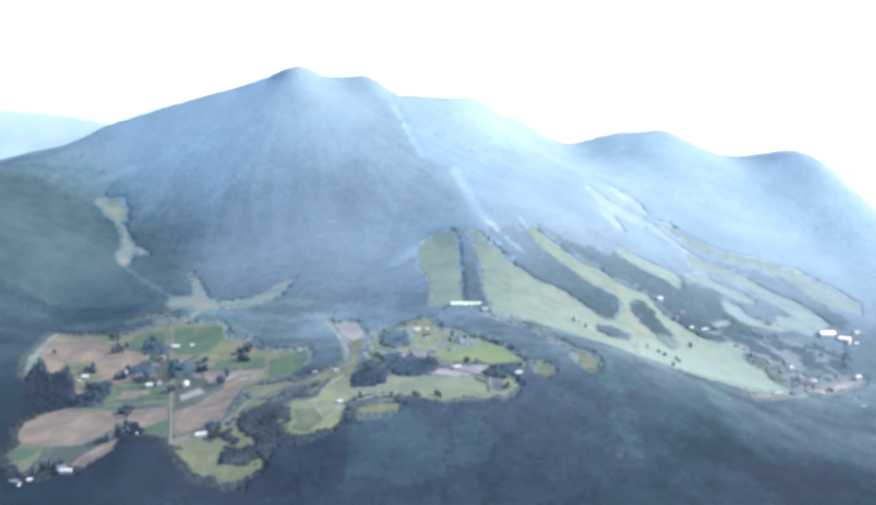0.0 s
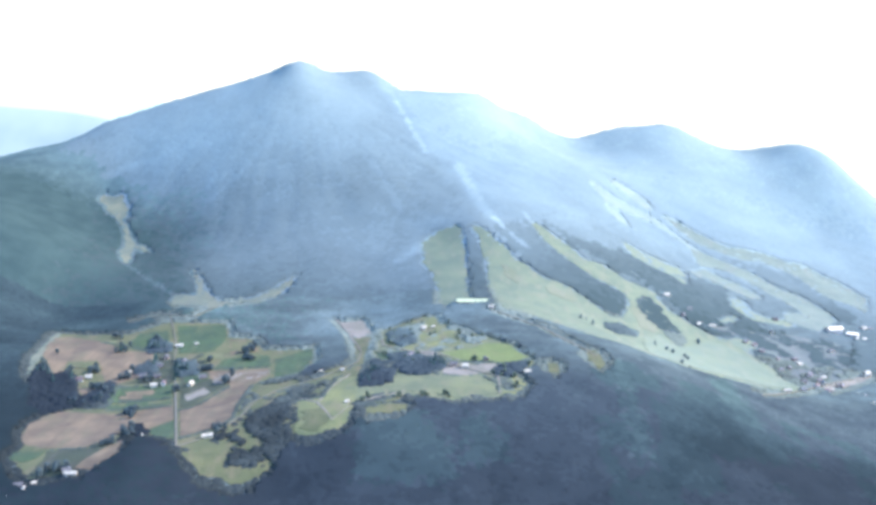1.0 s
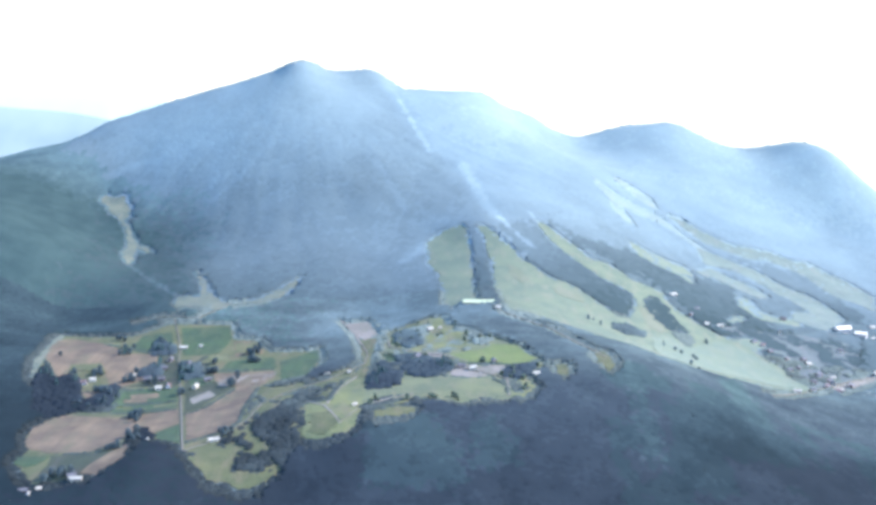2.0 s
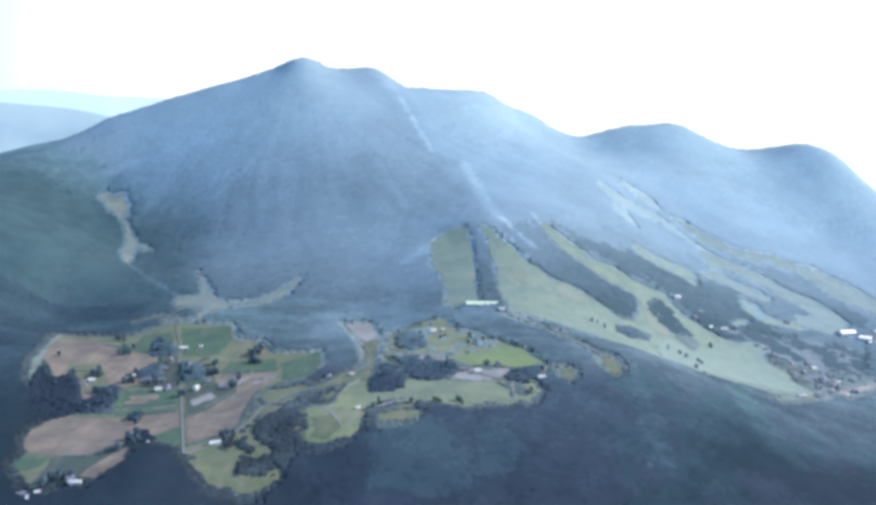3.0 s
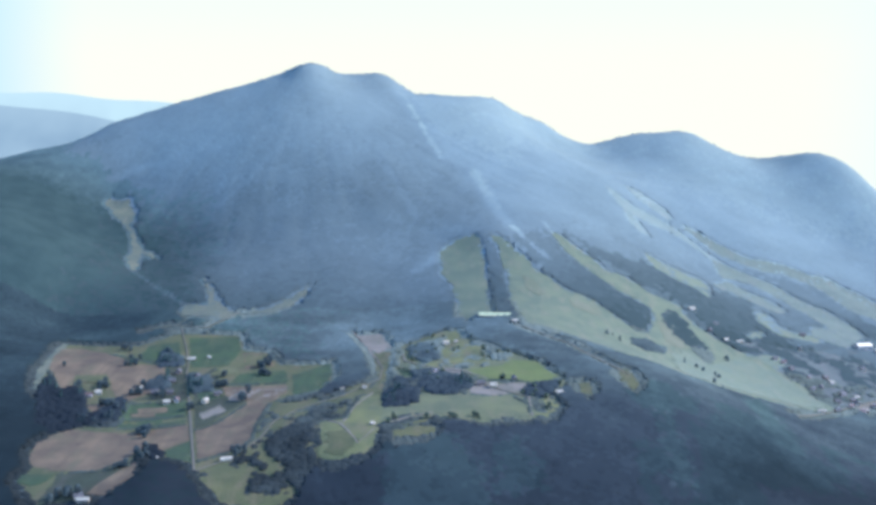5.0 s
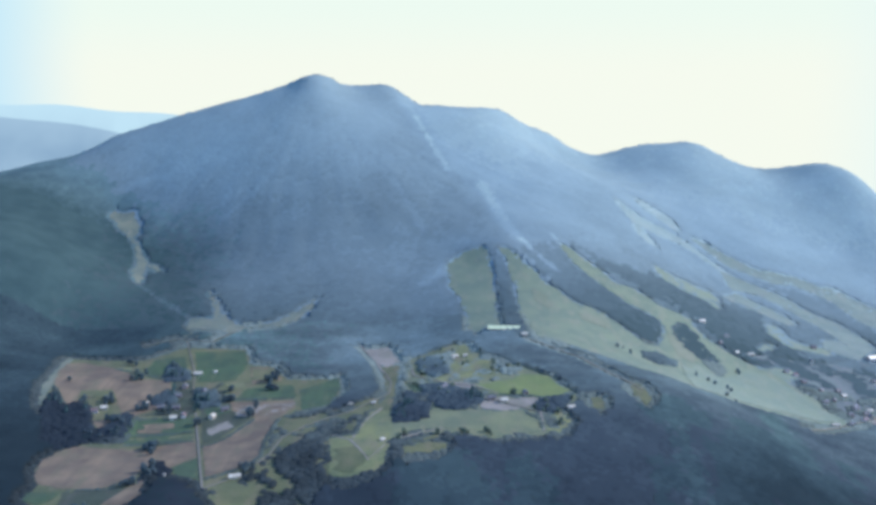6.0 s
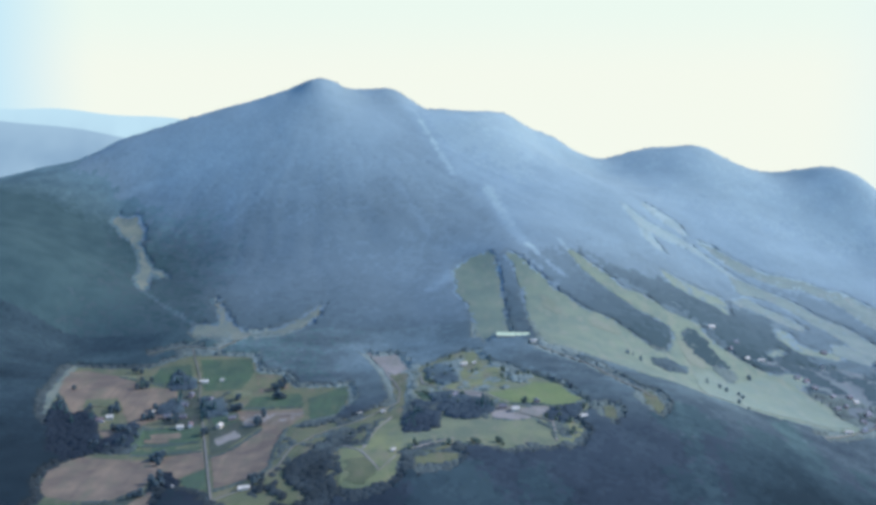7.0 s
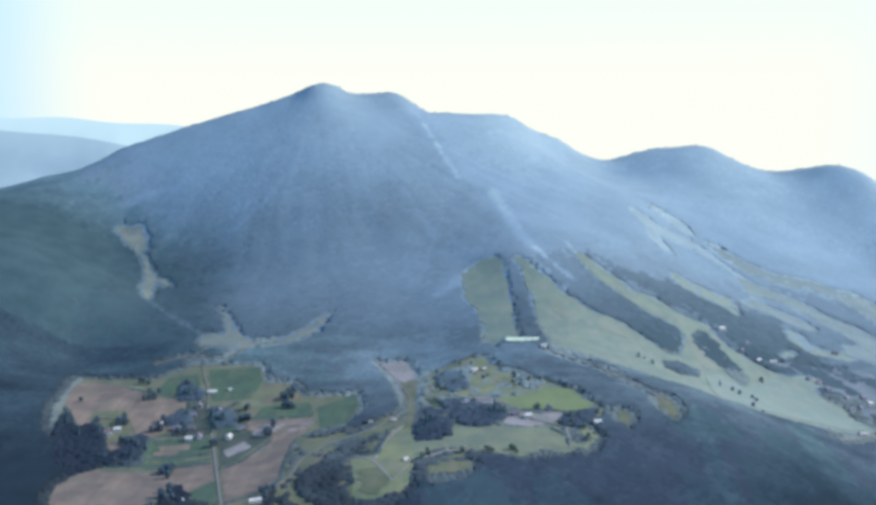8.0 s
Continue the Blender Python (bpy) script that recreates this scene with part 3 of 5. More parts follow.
def shrunk(poly, by):
    """The outline drawn inwards by so many metres."""
    area = sum(p[0] * q[1] - q[0] * p[1] for p, q in zip(poly, poly[1:] + poly[:1]))
    out = []
    for p, q, r in zip(poly[-1:] + poly[:-1], poly, poly[1:] + poly[:1]):
        d = Vector((r[0] - p[0], r[1] - p[1]))
        d = d.normalized() * by * (1 if area > 0 else -1)
        out.append((q[0] - d.y, q[1] + d.x))
    return out


PLAIN_NAMES = {"brown": "field", "green": "field", "lime": "field", "olive": "meadow", "yellow": "meadow", "strip": "meadow", "glade": "meadow",
               "yard": "garden", "pink": "bare_ground", "track": "track", "slope": "ski_slope", "run": "ski_run",
               "patch": "clearing", "thin": "meadow", "scar": "landslip"}
CLEARED, THIN, BUSHY = [], [], []
for k, (key, poly) in enumerate(OUTLINES.items()):
    kind = key.split("_")[0]
    material, label, category = LOOK[kind]
    if kind == "thin":
        THIN.append((poly, {"thin_mixed": -0.3, "thin_village": -0.05}.get(key, 0.18)))
    else:
        CLEARED.append(shrunk(poly, 1.5 if kind == "scar" else 7.0 if kind in ("run", "patch") else 4.5) if kind in ("run", "slope", "patch", "scar") else poly)
    if kind in ("run", "patch", "glade", "scar"):
        BUSHY.append(poly)
    rise = 0.4 + 0.05 * (k % 7) + (0.6 if key.endswith("_grass") else 0) + (0.5 if kind in ("run", "slope", "scar") else 0)
    if key == "olive_plain" or kind == "thin":
        rise = 0.3
    if key == "olive_sw":
        material = M_YARD
    if key == "green_y":
        rise, material, label = 1.0, M_OLIVE, "duller grass in the middle of a hay meadow"
    if key == "lime_w":
        rise, material = 1.2, M_LIGHT
    if key in ("thin_golf", "olive_long", "olive_join"):
        material = M_PASTURE
    if key == "thin_village":
        material, label = M_VILLAGE, "gardens and lots between the village houses"
    if key == "slope_low":
        material, rise = M_ROUGH, 1.7
    if key.startswith("slope_dry"):
        material, rise, label = M_DRY, 1.5, "dry brownish patch on the ski slope"
    # upper runs get a paler grass, with distance haze put into its colour
    if key in ("run_r_thin", "run_r_branch", "run_r_high"):
        material = M_GULLY
    if key.endswith("_grass"):
        material, label = M_OLIVE, "grassy patch in the middle of a tilled field"
    if kind in ("run", "patch"):
        poly = shrunk(poly, 2.5)
    wild = 5.0 if kind in ("run", "slope", "patch", "scar", "thin", "glade") or key == "green_y" else 2.0
    tagged(drape(PLAIN_NAMES[kind], ragged(poly, 12.0, wild), material, rise), label, category, kind="structure")


def ribbon(line, width):
    """The outline of a lane of that width along a line."""
    left, right = [], []
    for i, p in enumerate(line):
        a, b = line[max(0, i - 1)], line[min(len(line) - 1, i + 1)]
        d = Vector((b[0] - a[0], b[1] - a[1])).normalized() * width / 2
        left.append((p[0] - d.y, p[1] + d.x))
        right.append((p[0] + d.y, p[1] - d.x))
    return left + right[::-1]


for key, line in LANES.items():
    poly = ribbon(line, 3.0 if key in ("road_main", "lane_village") else 1.9 if key == "lane_north" else 2.4)
    CLEARED.append(ribbon(line, 9.0))
    tagged(drape("verge", ragged(ribbon(line, 3.4 if key == "lane_north" else 5.0), 12, 0.8), M_OLIVE, 0.8), "grass verge along a lane", "verge", kind="structure")
    tagged(drape("road", poly, M_ROAD, 1.3), "straight paved farm road" if key in ("road_main", "lane_north") else "narrow winding paved lane", "road", kind="structure")

TRACKS = [
    [(-72, 1770), (-67, 1726), (-42, 1695), (-8, 1657), (33, 1636), (64, 1588)],
    [(-171, 1433), (-145, 1410), (-116, 1343), (-97, 1384)],
    [(-142, 1414), (-130, 1494), (-110, 1550)],
    [(-78, 1406), (-53, 1424), (-20, 1444)],
    [(35, 1572), (79, 1569)],
    [(121, 1508), (121, 1449)],
    [(-169, 1931), (-137, 1842), (-119, 1762)],
]
for line in TRACKS:
    CLEARED.append(ribbon(line, 6.0))
    tagged(drape("track", ragged(ribbon(line, 3.2), 10, 0.5), M_PINK, 1.1), "pale dirt track across the meadows", "track", kind="structure")

# ---------------------------------------------------------------- woods
ISLANDS = [
    [(448, 2148), (480, 2187), (495, 2156), (504, 2101), (519, 2051), (525, 2010), (498, 1952), (489, 1990), (476, 2033), (455, 2067), (444, 2117)],
    [(355, 1961), (388, 1980), (417, 1963), (406, 1915), (365, 1883), (346, 1905)],
    [(-54, 1662), (-20, 1658), (13, 1620), (39, 1582), (39, 1553), (9, 1520), (-22, 1531), (-40, 1568)],
    [(116, 1540), (150, 1573), (173, 1584), (164, 1546), (146, 1515), (119, 1513)],
    [(-65, 1813), (-44, 1836), (-17, 1796), (-13, 1728), (-32, 1708), (-54, 1741)],
    [(-91, 1550), (-63, 1589), (-40, 1550), (-42, 1490), (-66, 1469), (-89, 1481)],
    [(-644, 1686), (-602, 1607), (-589, 1632), (-562, 1603), (-538, 1531), (-527, 1473), (-559, 1451), (-591, 1468), (-627, 1568)],
    [(-541, 1515), (-524, 1525), (-507, 1552), (-502, 1595), (-490, 1576), (-481, 1495), (-522, 1481)],
    [(-422, 1702), (-388, 1690), (-366, 1622), (-399, 1612)],
    [(-488, 1766), (-493, 1830), (-466, 1796), (-446, 1781), (-443, 1744), (-474, 1735)],
    [(-481, 1642), (-467, 1690), (-443, 1683), (-441, 1638), (-463, 1622)],
    [(-407, 1381), (-397, 1392), (-372, 1341), (-386, 1324)],
]   # tree islands left standing on the ski slope and between the fields
PLANTED = [
    [(269, 2451), (359, 2381), (549, 2456), (630, 2433), (719, 2440), (712, 2371), (594, 2314), (506, 2227), (399, 2277), (331, 2322)],
    [(735, 2655), (831, 2639), (950, 2648), (1027, 2418), (995, 2337), (963, 2379), (896, 2489), (816, 2587)],
    [(17, 1928), (118, 1873), (209, 1784), (353, 1629), (417, 1597), (265, 1531), (192, 1627), (146, 1722), (85, 1812)],
    [(81, 2302), (99, 2340), (117, 2270), (129, 2171), (132, 2029), (137, 1926), (89, 1949), (85, 2030), (84, 2171)],
    [(145, 2344), (245, 2406), (266, 2300), (319, 2231), (371, 2180), (425, 2151), (426, 2112), (395, 2014), (370, 1999), (335, 2055), (301, 2100), (247, 2120), (190, 2195)],
    [(516, 2243), (600, 2335), (707, 2399), (695, 2287), (745, 2228), (689, 2052), (587, 2093), (534, 2164)],
    [(733, 2189), (883, 2205), (920, 2152), (856, 1992), (766, 1952), (689, 1917), (679, 2020)],
    [(-741, 1885), (-746, 2015), (-521, 1991), (-494, 1932), (-594, 1873), (-676, 1872)],
    [(-474, 1929), (-322, 1957), (-227, 1869), (-184, 1763), (-215, 1768), (-306, 1854), (-376, 1907)],
]   # darker cedar plantings
CREST = np.array(LAND["left_crest"] + LAND["summit"] + LAND["east_crest"])
CREST_Y = lambda x: np.interp(x, CREST[:, 0], CREST[:, 1])
rng = np.random.RandomState(11)


def scatter(x0, x1, y0, y1, step):
    """Jittered places on a grid, inside the stretch of land that lies open to the valley."""
    gx, gy = np.meshgrid(np.arange(x0, x1, step), np.arange(y0, y1, step))
    x = gx.ravel() + rng.uniform(-0.45, 0.45, gx.size) * step
    y = gy.ravel() + rng.uniform(-0.45, 0.45, gx.size) * step
    keep = (np.abs(x) < 0.44 * y + 150) & (y < CREST_Y(x) + np.where(x < -750, 160, 35))
    x, y = x[keep], y[keep]
    free, edge, verge = np.ones(len(x), bool), np.zeros(len(x), bool), np.zeros(len(x), bool)
    reach = 26 if y0 < 2000 else 15
    ring = ([] if y0 < 2000 else [(0, -14), (14, 0), (-14, 0)]) + [(0, d) for d in range(8, reach + 1, 8)] + [(9, 0), (-9, 0), (0, -8), (6, 6), (-6, 6), (6, -6), (-6, -6)]
    outer = [(0, reach + 9), (0, -17), (18, 0), (-18, 0), (13, 13), (-13, 13), (13, -12), (-13, -12)]
    for poly in CLEARED:
        px, py = [p[0] for p in poly], [p[1] for p in poly]
        by = np.where((x > min(px) - 20) & (x < max(px) + 20) & (y > min(py) - 40) & (y < max(py) + 20))[0]
        free[by] &= ~inside(poly, x[by], y[by])
        for dx, dy in ring:   # only low growth along the edges
            edge[by] |= inside(poly, x[by] + dx, y[by] + dy)
        for dx, dy in outer:
            verge[by] |= inside(poly, x[by] + dx, y[by] + dy)
    for poly, sparse in THIN:   # open woodland: many trees left out
        by = inside(poly, x, y)
        free[by] &= (fbm(x[by] / 22, y[by] / 30, 3) + rng.uniform(-0.3, 0.3, by.sum())) > sparse
        verge |= by
    for poly in BUSHY:   # a few low bushes have come up on the open grass
        by = inside(poly, x, y) & (fbm(x / 22 + 2, y / 40, 3) + rng.uniform(-0.35, 0.35, len(x)) > 0.42)
        free |= by
        edge |= by
    for poly in ISLANDS:
        by = inside(poly, x, y)
        free |= by
        edge &= ~by
        verge |= by
    tall, young, low = free & ~edge & ~verge, free & ~edge & verge, free & edge
    return (x[tall], y[tall]), (x[young], y[young]), (x[low], y[low])


def crown_shape(kind):
    """A small crown standing on the origin, one metre high: rings of a dome or of a spire."""
    rings = {"round": [(0.60, 0.12), (0.44, 0.86)], "bush": [(0.52, 0.05), (0.60, 0.45), (0.38, 0.88)], "spire": [(0.45, 0.10), (0.28, 0.5)]}[kind]
    n = 5 if kind == "spire" else 6
    v, f = [], []
    for j, (r, z) in enumerate(rings):
        v += [(r * math.cos(2 * math.pi * (i + 0.5 * j) / n), r * math.sin(2 * math.pi * (i + 0.5 * j) / n), z) for i in range(n)]
    v.append((0, 0, 1.0))
    for j in range(len(rings) - 1):
        for i in range(n):
            a, b, c, d = j * n + i, j * n + (i + 1) % n, (j + 1) * n + i, (j + 1) * n + (i + 1) % n
            f += [(a, b, c), (b, d, c)]
    top = (len(rings) - 1) * n
    f += [(top + i, top + (i + 1) % n, len(v) - 1) for i in range(n)]
    return np.array(v), np.array(f)


def slope_normals(x, y):
    """Which way the land faces at the plan places."""
    z, zx, zy = land_height(x, y), land_height(x + 12, y), land_height(x, y + 12)
    nrm = np.column_stack([-(zx - z) / 12, -(zy - z) / 12, np.ones(len(x))])
    return nrm / np.linalg.norm(nrm, axis=1)[:, None]


def wood(name, x, y, kind, material, height, width, label, even=0.75, uneven=0.1):
    """Many crowns in one mesh, each turned, sized and bent its own way."""
    if len(x) == 0:
        return
    v, f = crown_shape(kind)
    n, m = len(x), len(v)
    h = rng.uniform(*height, n)
    w = rng.uniform(*width, n)
    turn = rng.uniform(0, 6.28, n)
    bend = 1 + rng.uniform(-0.28, 0.28, (n, m))
    px, py = v[None, :, 0] * bend, v[None, :, 1] * bend
    c, s = np.cos(turn)[:, None], np.sin(turn)[:, None]
    lean = rng.uniform(-0.12, 0.12, (n, 2))
    pz = v[None, :, 2] * (1 + rng.uniform(-uneven, uneven, (n, m)))
    vx = x[:, None] + w[:, None] * (px * c - py * s) + lean[:, :1] * pz * h[:, None]
    vy = y[:, None] + w[:, None] * (px * s + py * c) + lean[:, 1:] * pz * h[:, None]
    lie = slope_normals(x, y)
    vz = (land_height(x, y) - 0.8)[:, None] + pz * h[:, None] - 0.9 * ((vx - x[:, None]) * lie[:, :1] + (vy - y[:, None]) * lie[:, 1:2]) / lie[:, 2:]
    verts = np.stack([vx, vy, vz], -1).reshape(-1, 3)
    tris = (f[None] + (np.arange(n) * m)[:, None, None]).reshape(-1, 3)
    ob = arrays_object(name, verts, tris, material)
    ob.data.shade_smooth()
    # crown normals bent towards the slope's, so the canopy takes soft, hazy shading
    out = np.stack([px * c - py * s, px * s + py * c, (v[None, :, 2] - 0.35) + 0 * px], -1)
    out /= np.linalg.norm(out, axis=2)[:, :, None]
    facing = lie[:, None, :] * even + out * (1 - even)
    facing = (facing / np.linalg.norm(facing, axis=2)[:, :, None]).reshape(-1, 3)
    ob.data.normals_split_custom_set_from_vertices(facing.astype(np.float32))
    tagged(ob, label, "hedge" if name == "hedge" else "shrubs" if "shrub" in name else "forest", kind="stuff")
    return n


# bands of pale scrub and grass down the gullies and old slides: line, width, how much paler than the wood round it
BANDS = [
    ([(-96, 2955), (-65, 2869), (-37, 2792), (-8, 2716)], 13, 3.5),
    ([(-150, 3080), (-96, 2955)], 26, 1.5),
    ([(75, 2670), (87, 2636), (104, 2574), (122, 2493), (141, 2427), (154, 2383)], 30, 3.2),
    ([(155, 2390), (173, 2345), (191, 2300), (219, 2255)], 13, 5.0),
    ([(229, 2450), (243, 2419), (258, 2376)], 12, 4.0),
    ([(-836, 2669), (-800, 2684), (-772, 2697)], 26, 2.0),
    ([(-780, 2700), (-703, 2703), (-665, 2727)], 18, 1.2),
    ([(-670, 2243), (-622, 2184), (-559, 2111), (-507, 2057)], 11, 2.5),
    ([(-146, 2645), (-101, 2554), (-65, 2451)], 16, 1.2),
    ([(-412, 2711), (-474, 2610), (-537, 2540)], 18, 1.0),
    ([(-60, 2200), (-20, 2260), (5, 2330)], 22, 2.5),
]


def line_distance(x, y, line):
    """How far the places lie from a line of straight pieces."""
    best = np.full(len(x), 1e9)
    for (x0, y0), (x1, y1) in zip(line, line[1:]):
        dx, dy = x1 - x0, y1 - y0
        u = np.clip(((x - x0) * dx + (y - y0) * dy) / (dx * dx + dy * dy), 0, 1)
        best = np.minimum(best, np.hypot(x - x0 - u * dx, y - y0 - u * dy))
    return best


(mx, my), (yx, yy), (bx, by) = scatter(-1450, 1600, 2030, 3480, 8.6)


def planted(x, y):
    """How far a place lies in a cedar planting or a tree island."""
    s = np.zeros(len(x))
    wx, wy = x + 10 * fbm(x / 25, y / 40, 3) + rng.uniform(-5, 5, len(x)), y + 28 * fbm(x / 25 + 7, y / 40, 3) + rng.uniform(-12, 12, len(x))
    for poly in PLANTED + ISLANDS:
        s[inside(poly, wx, wy)] = 1.0
    return s


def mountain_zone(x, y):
    """From 0, the summit and far eastern slopes paled to stand in for haze, to 12, the dark foot."""
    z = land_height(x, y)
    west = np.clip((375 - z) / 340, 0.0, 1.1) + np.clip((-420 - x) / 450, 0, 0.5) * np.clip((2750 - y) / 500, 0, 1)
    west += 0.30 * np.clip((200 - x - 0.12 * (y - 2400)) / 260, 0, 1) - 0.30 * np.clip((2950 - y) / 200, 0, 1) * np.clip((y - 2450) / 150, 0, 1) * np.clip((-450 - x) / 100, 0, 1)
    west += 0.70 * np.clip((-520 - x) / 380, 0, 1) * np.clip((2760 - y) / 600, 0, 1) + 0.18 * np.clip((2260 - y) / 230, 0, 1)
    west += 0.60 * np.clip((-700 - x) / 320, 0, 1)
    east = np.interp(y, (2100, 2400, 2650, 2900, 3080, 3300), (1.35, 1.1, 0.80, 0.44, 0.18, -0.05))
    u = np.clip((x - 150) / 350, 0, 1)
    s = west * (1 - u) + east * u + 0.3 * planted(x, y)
    rib = np.interp(y, (2300, 2536, 2837, 3100), (200, 108, -35, -150))   # the summit's south rib parts a painted shaded side from a hazier, paler one
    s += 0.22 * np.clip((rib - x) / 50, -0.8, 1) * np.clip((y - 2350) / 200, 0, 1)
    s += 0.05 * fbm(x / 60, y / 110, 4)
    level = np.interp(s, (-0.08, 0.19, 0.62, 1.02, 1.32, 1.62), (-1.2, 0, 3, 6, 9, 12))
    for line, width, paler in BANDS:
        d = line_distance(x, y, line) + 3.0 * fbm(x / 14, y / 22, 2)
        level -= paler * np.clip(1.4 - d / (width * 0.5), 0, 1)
    level -= 1.7 * np.clip((x + 260) / 130, 0, 1) * np.clip((60 - x) / 60, 0, 1) * np.clip((2420 - y) / 150, 0, 1)   # paler forest beside the runs
    level += rng.uniform(-0.45, 0.45, len(x))   # neighbouring tones mingle
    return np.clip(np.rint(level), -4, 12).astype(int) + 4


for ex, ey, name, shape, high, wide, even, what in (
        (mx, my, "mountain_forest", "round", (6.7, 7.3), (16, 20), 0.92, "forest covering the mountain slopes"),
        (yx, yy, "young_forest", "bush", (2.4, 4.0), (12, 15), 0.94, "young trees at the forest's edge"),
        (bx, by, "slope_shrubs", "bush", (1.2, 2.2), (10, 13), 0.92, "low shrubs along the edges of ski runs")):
    # edge growth takes paler tones to offset its shaded sides
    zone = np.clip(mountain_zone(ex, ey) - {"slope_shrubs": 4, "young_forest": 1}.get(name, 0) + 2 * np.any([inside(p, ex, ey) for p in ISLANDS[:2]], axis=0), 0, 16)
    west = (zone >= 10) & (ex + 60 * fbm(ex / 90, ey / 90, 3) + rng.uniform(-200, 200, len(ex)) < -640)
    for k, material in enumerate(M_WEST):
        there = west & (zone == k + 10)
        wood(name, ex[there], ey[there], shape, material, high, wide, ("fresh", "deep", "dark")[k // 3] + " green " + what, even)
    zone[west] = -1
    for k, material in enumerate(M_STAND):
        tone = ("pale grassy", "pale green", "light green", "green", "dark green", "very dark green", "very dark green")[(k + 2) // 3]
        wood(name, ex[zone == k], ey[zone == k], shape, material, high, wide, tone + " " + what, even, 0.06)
(mx, my), (yx, yy), (bx, by) = scatter(-1000, 1100, 1060, 2030, 6.4)
# trees standing up along the skyline
for k, line in enumerate((LAND["left_crest"][4:], LAND["summit"], LAND["east_crest"][:22])):
    ux = np.arange(line[0][0], line[-1][0], 6.5)
    ux = ux + rng.uniform(-3, 3, len(ux))
    uy = CREST_Y(ux) + rng.uniform(-14, 22, len(ux))
    some = fbm(ux / 40, uy / 40, 3) > -0.35
    wood("ridge_wood", ux[some], uy[some], "round", M_STAND[4 + k % 2], (4.0, 10.5), (8, 15), "pale green trees along the mountain's crest", 0.9)

SUNNY = [(-81, 1345), (-30, 1394), (12, 1357), (47, 1285), (58, 1211), (-76, 1205)]   # lighter broadleaf trees on the near hillside, sunlight on them put into the colour

PALE = [
    [(310, 1591), (336, 1603), (324, 1312), (289, 1299)],
    [(490, 1696), (543, 1770), (532, 1421), (480, 1385)],
    [(60, 1357), (98, 1377), (129, 1270), (69, 1250)],
]   # strips of the near hill lightened in colour as lit texture

def valley_zone(x, y):
    """From 0, the dark near woods, to 10, woods at the mountain's foot paled to stand in for haze."""
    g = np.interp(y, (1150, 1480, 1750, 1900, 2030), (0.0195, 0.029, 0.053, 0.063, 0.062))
    g = g * (1 - 0.45 * np.clip((-400 - x) / 170, 0, 1)) * (1 - 0.22 * np.clip((x - 160) / 250, 0, 1) * np.clip((1650 - y) / 150, 0, 1))
    g = g * (1 - 0.10 * planted(x, y)) * (1 - 0.22 * np.clip((40 - x) / 300, 0, 1) * np.clip((1480 - y) / 150, 0, 1)) * (1 - 0.2 * np.clip((-250 - x) / 150, 0, 1) * np.clip((1500 - y) / 100, 0, 1)) * (1 + 0.28 * inside(SUNNY, x + 12 * fbm(x / 25, y / 25, 2), y + 12 * fbm(x / 25 + 3, y / 25, 2)))
    g = g * (1 + 0.15 * np.clip((x + 260) / 120, 0, 1) * np.clip((380 - x) / 120, 0, 1) * np.clip((y - 1560) / 120, 0, 1) * np.clip((2010 - y) / 150, 0, 1))
    g = g * (1 + 0.18 * fbm(x / 130 + 4, y / 38, 3) * np.clip((y - 1500) / 200, 0, 1) * np.clip((2060 - y) / 120, 0, 1))
    g = g * (1 + 0.35 * np.clip((x - 150) / 100, 0, 1) * np.clip((y - 1430) / 100, 0, 1) * np.clip((1760 - y) / 100, 0, 1))
    g = g * (1 - 0.25 * np.clip((x - 360) / 120, 0, 1) * np.clip((y - 1250) / 150, 0, 1) * np.clip((1800 - y) / 80, 0, 1))
    g = g * (1 - 0.22 * np.clip((-600 - x) / 120, 0, 1) * np.clip((y - 1720) / 100, 0, 1))
    px, py = x + 12 * fbm(x / 30, y / 30, 3) + rng.uniform(-8, 8, len(x)), y + 15 * fbm(x / 30 + 5, y / 30, 3) + rng.uniform(-10, 10, len(x))
    g = g * (1 + 0.10 * inside(OUTLINES["thin_golf"], px, py))   # paler woods round the golf meadows
    g = g * (1 + inside(OUTLINES["thin_mixed"], px, py) * (-0.05 + 0.25 * fbm(x / 20, y / 24, 2)))
    for poly in ISLANDS[1:]:
        g = g * (1 - 0.10 * inside(poly, px, py))
    for poly in PALE:
        g = g * (1 + 0.2 * inside(poly, px, py))
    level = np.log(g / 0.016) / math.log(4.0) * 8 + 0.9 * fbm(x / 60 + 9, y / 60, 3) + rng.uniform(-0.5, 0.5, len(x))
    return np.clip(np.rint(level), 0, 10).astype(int)


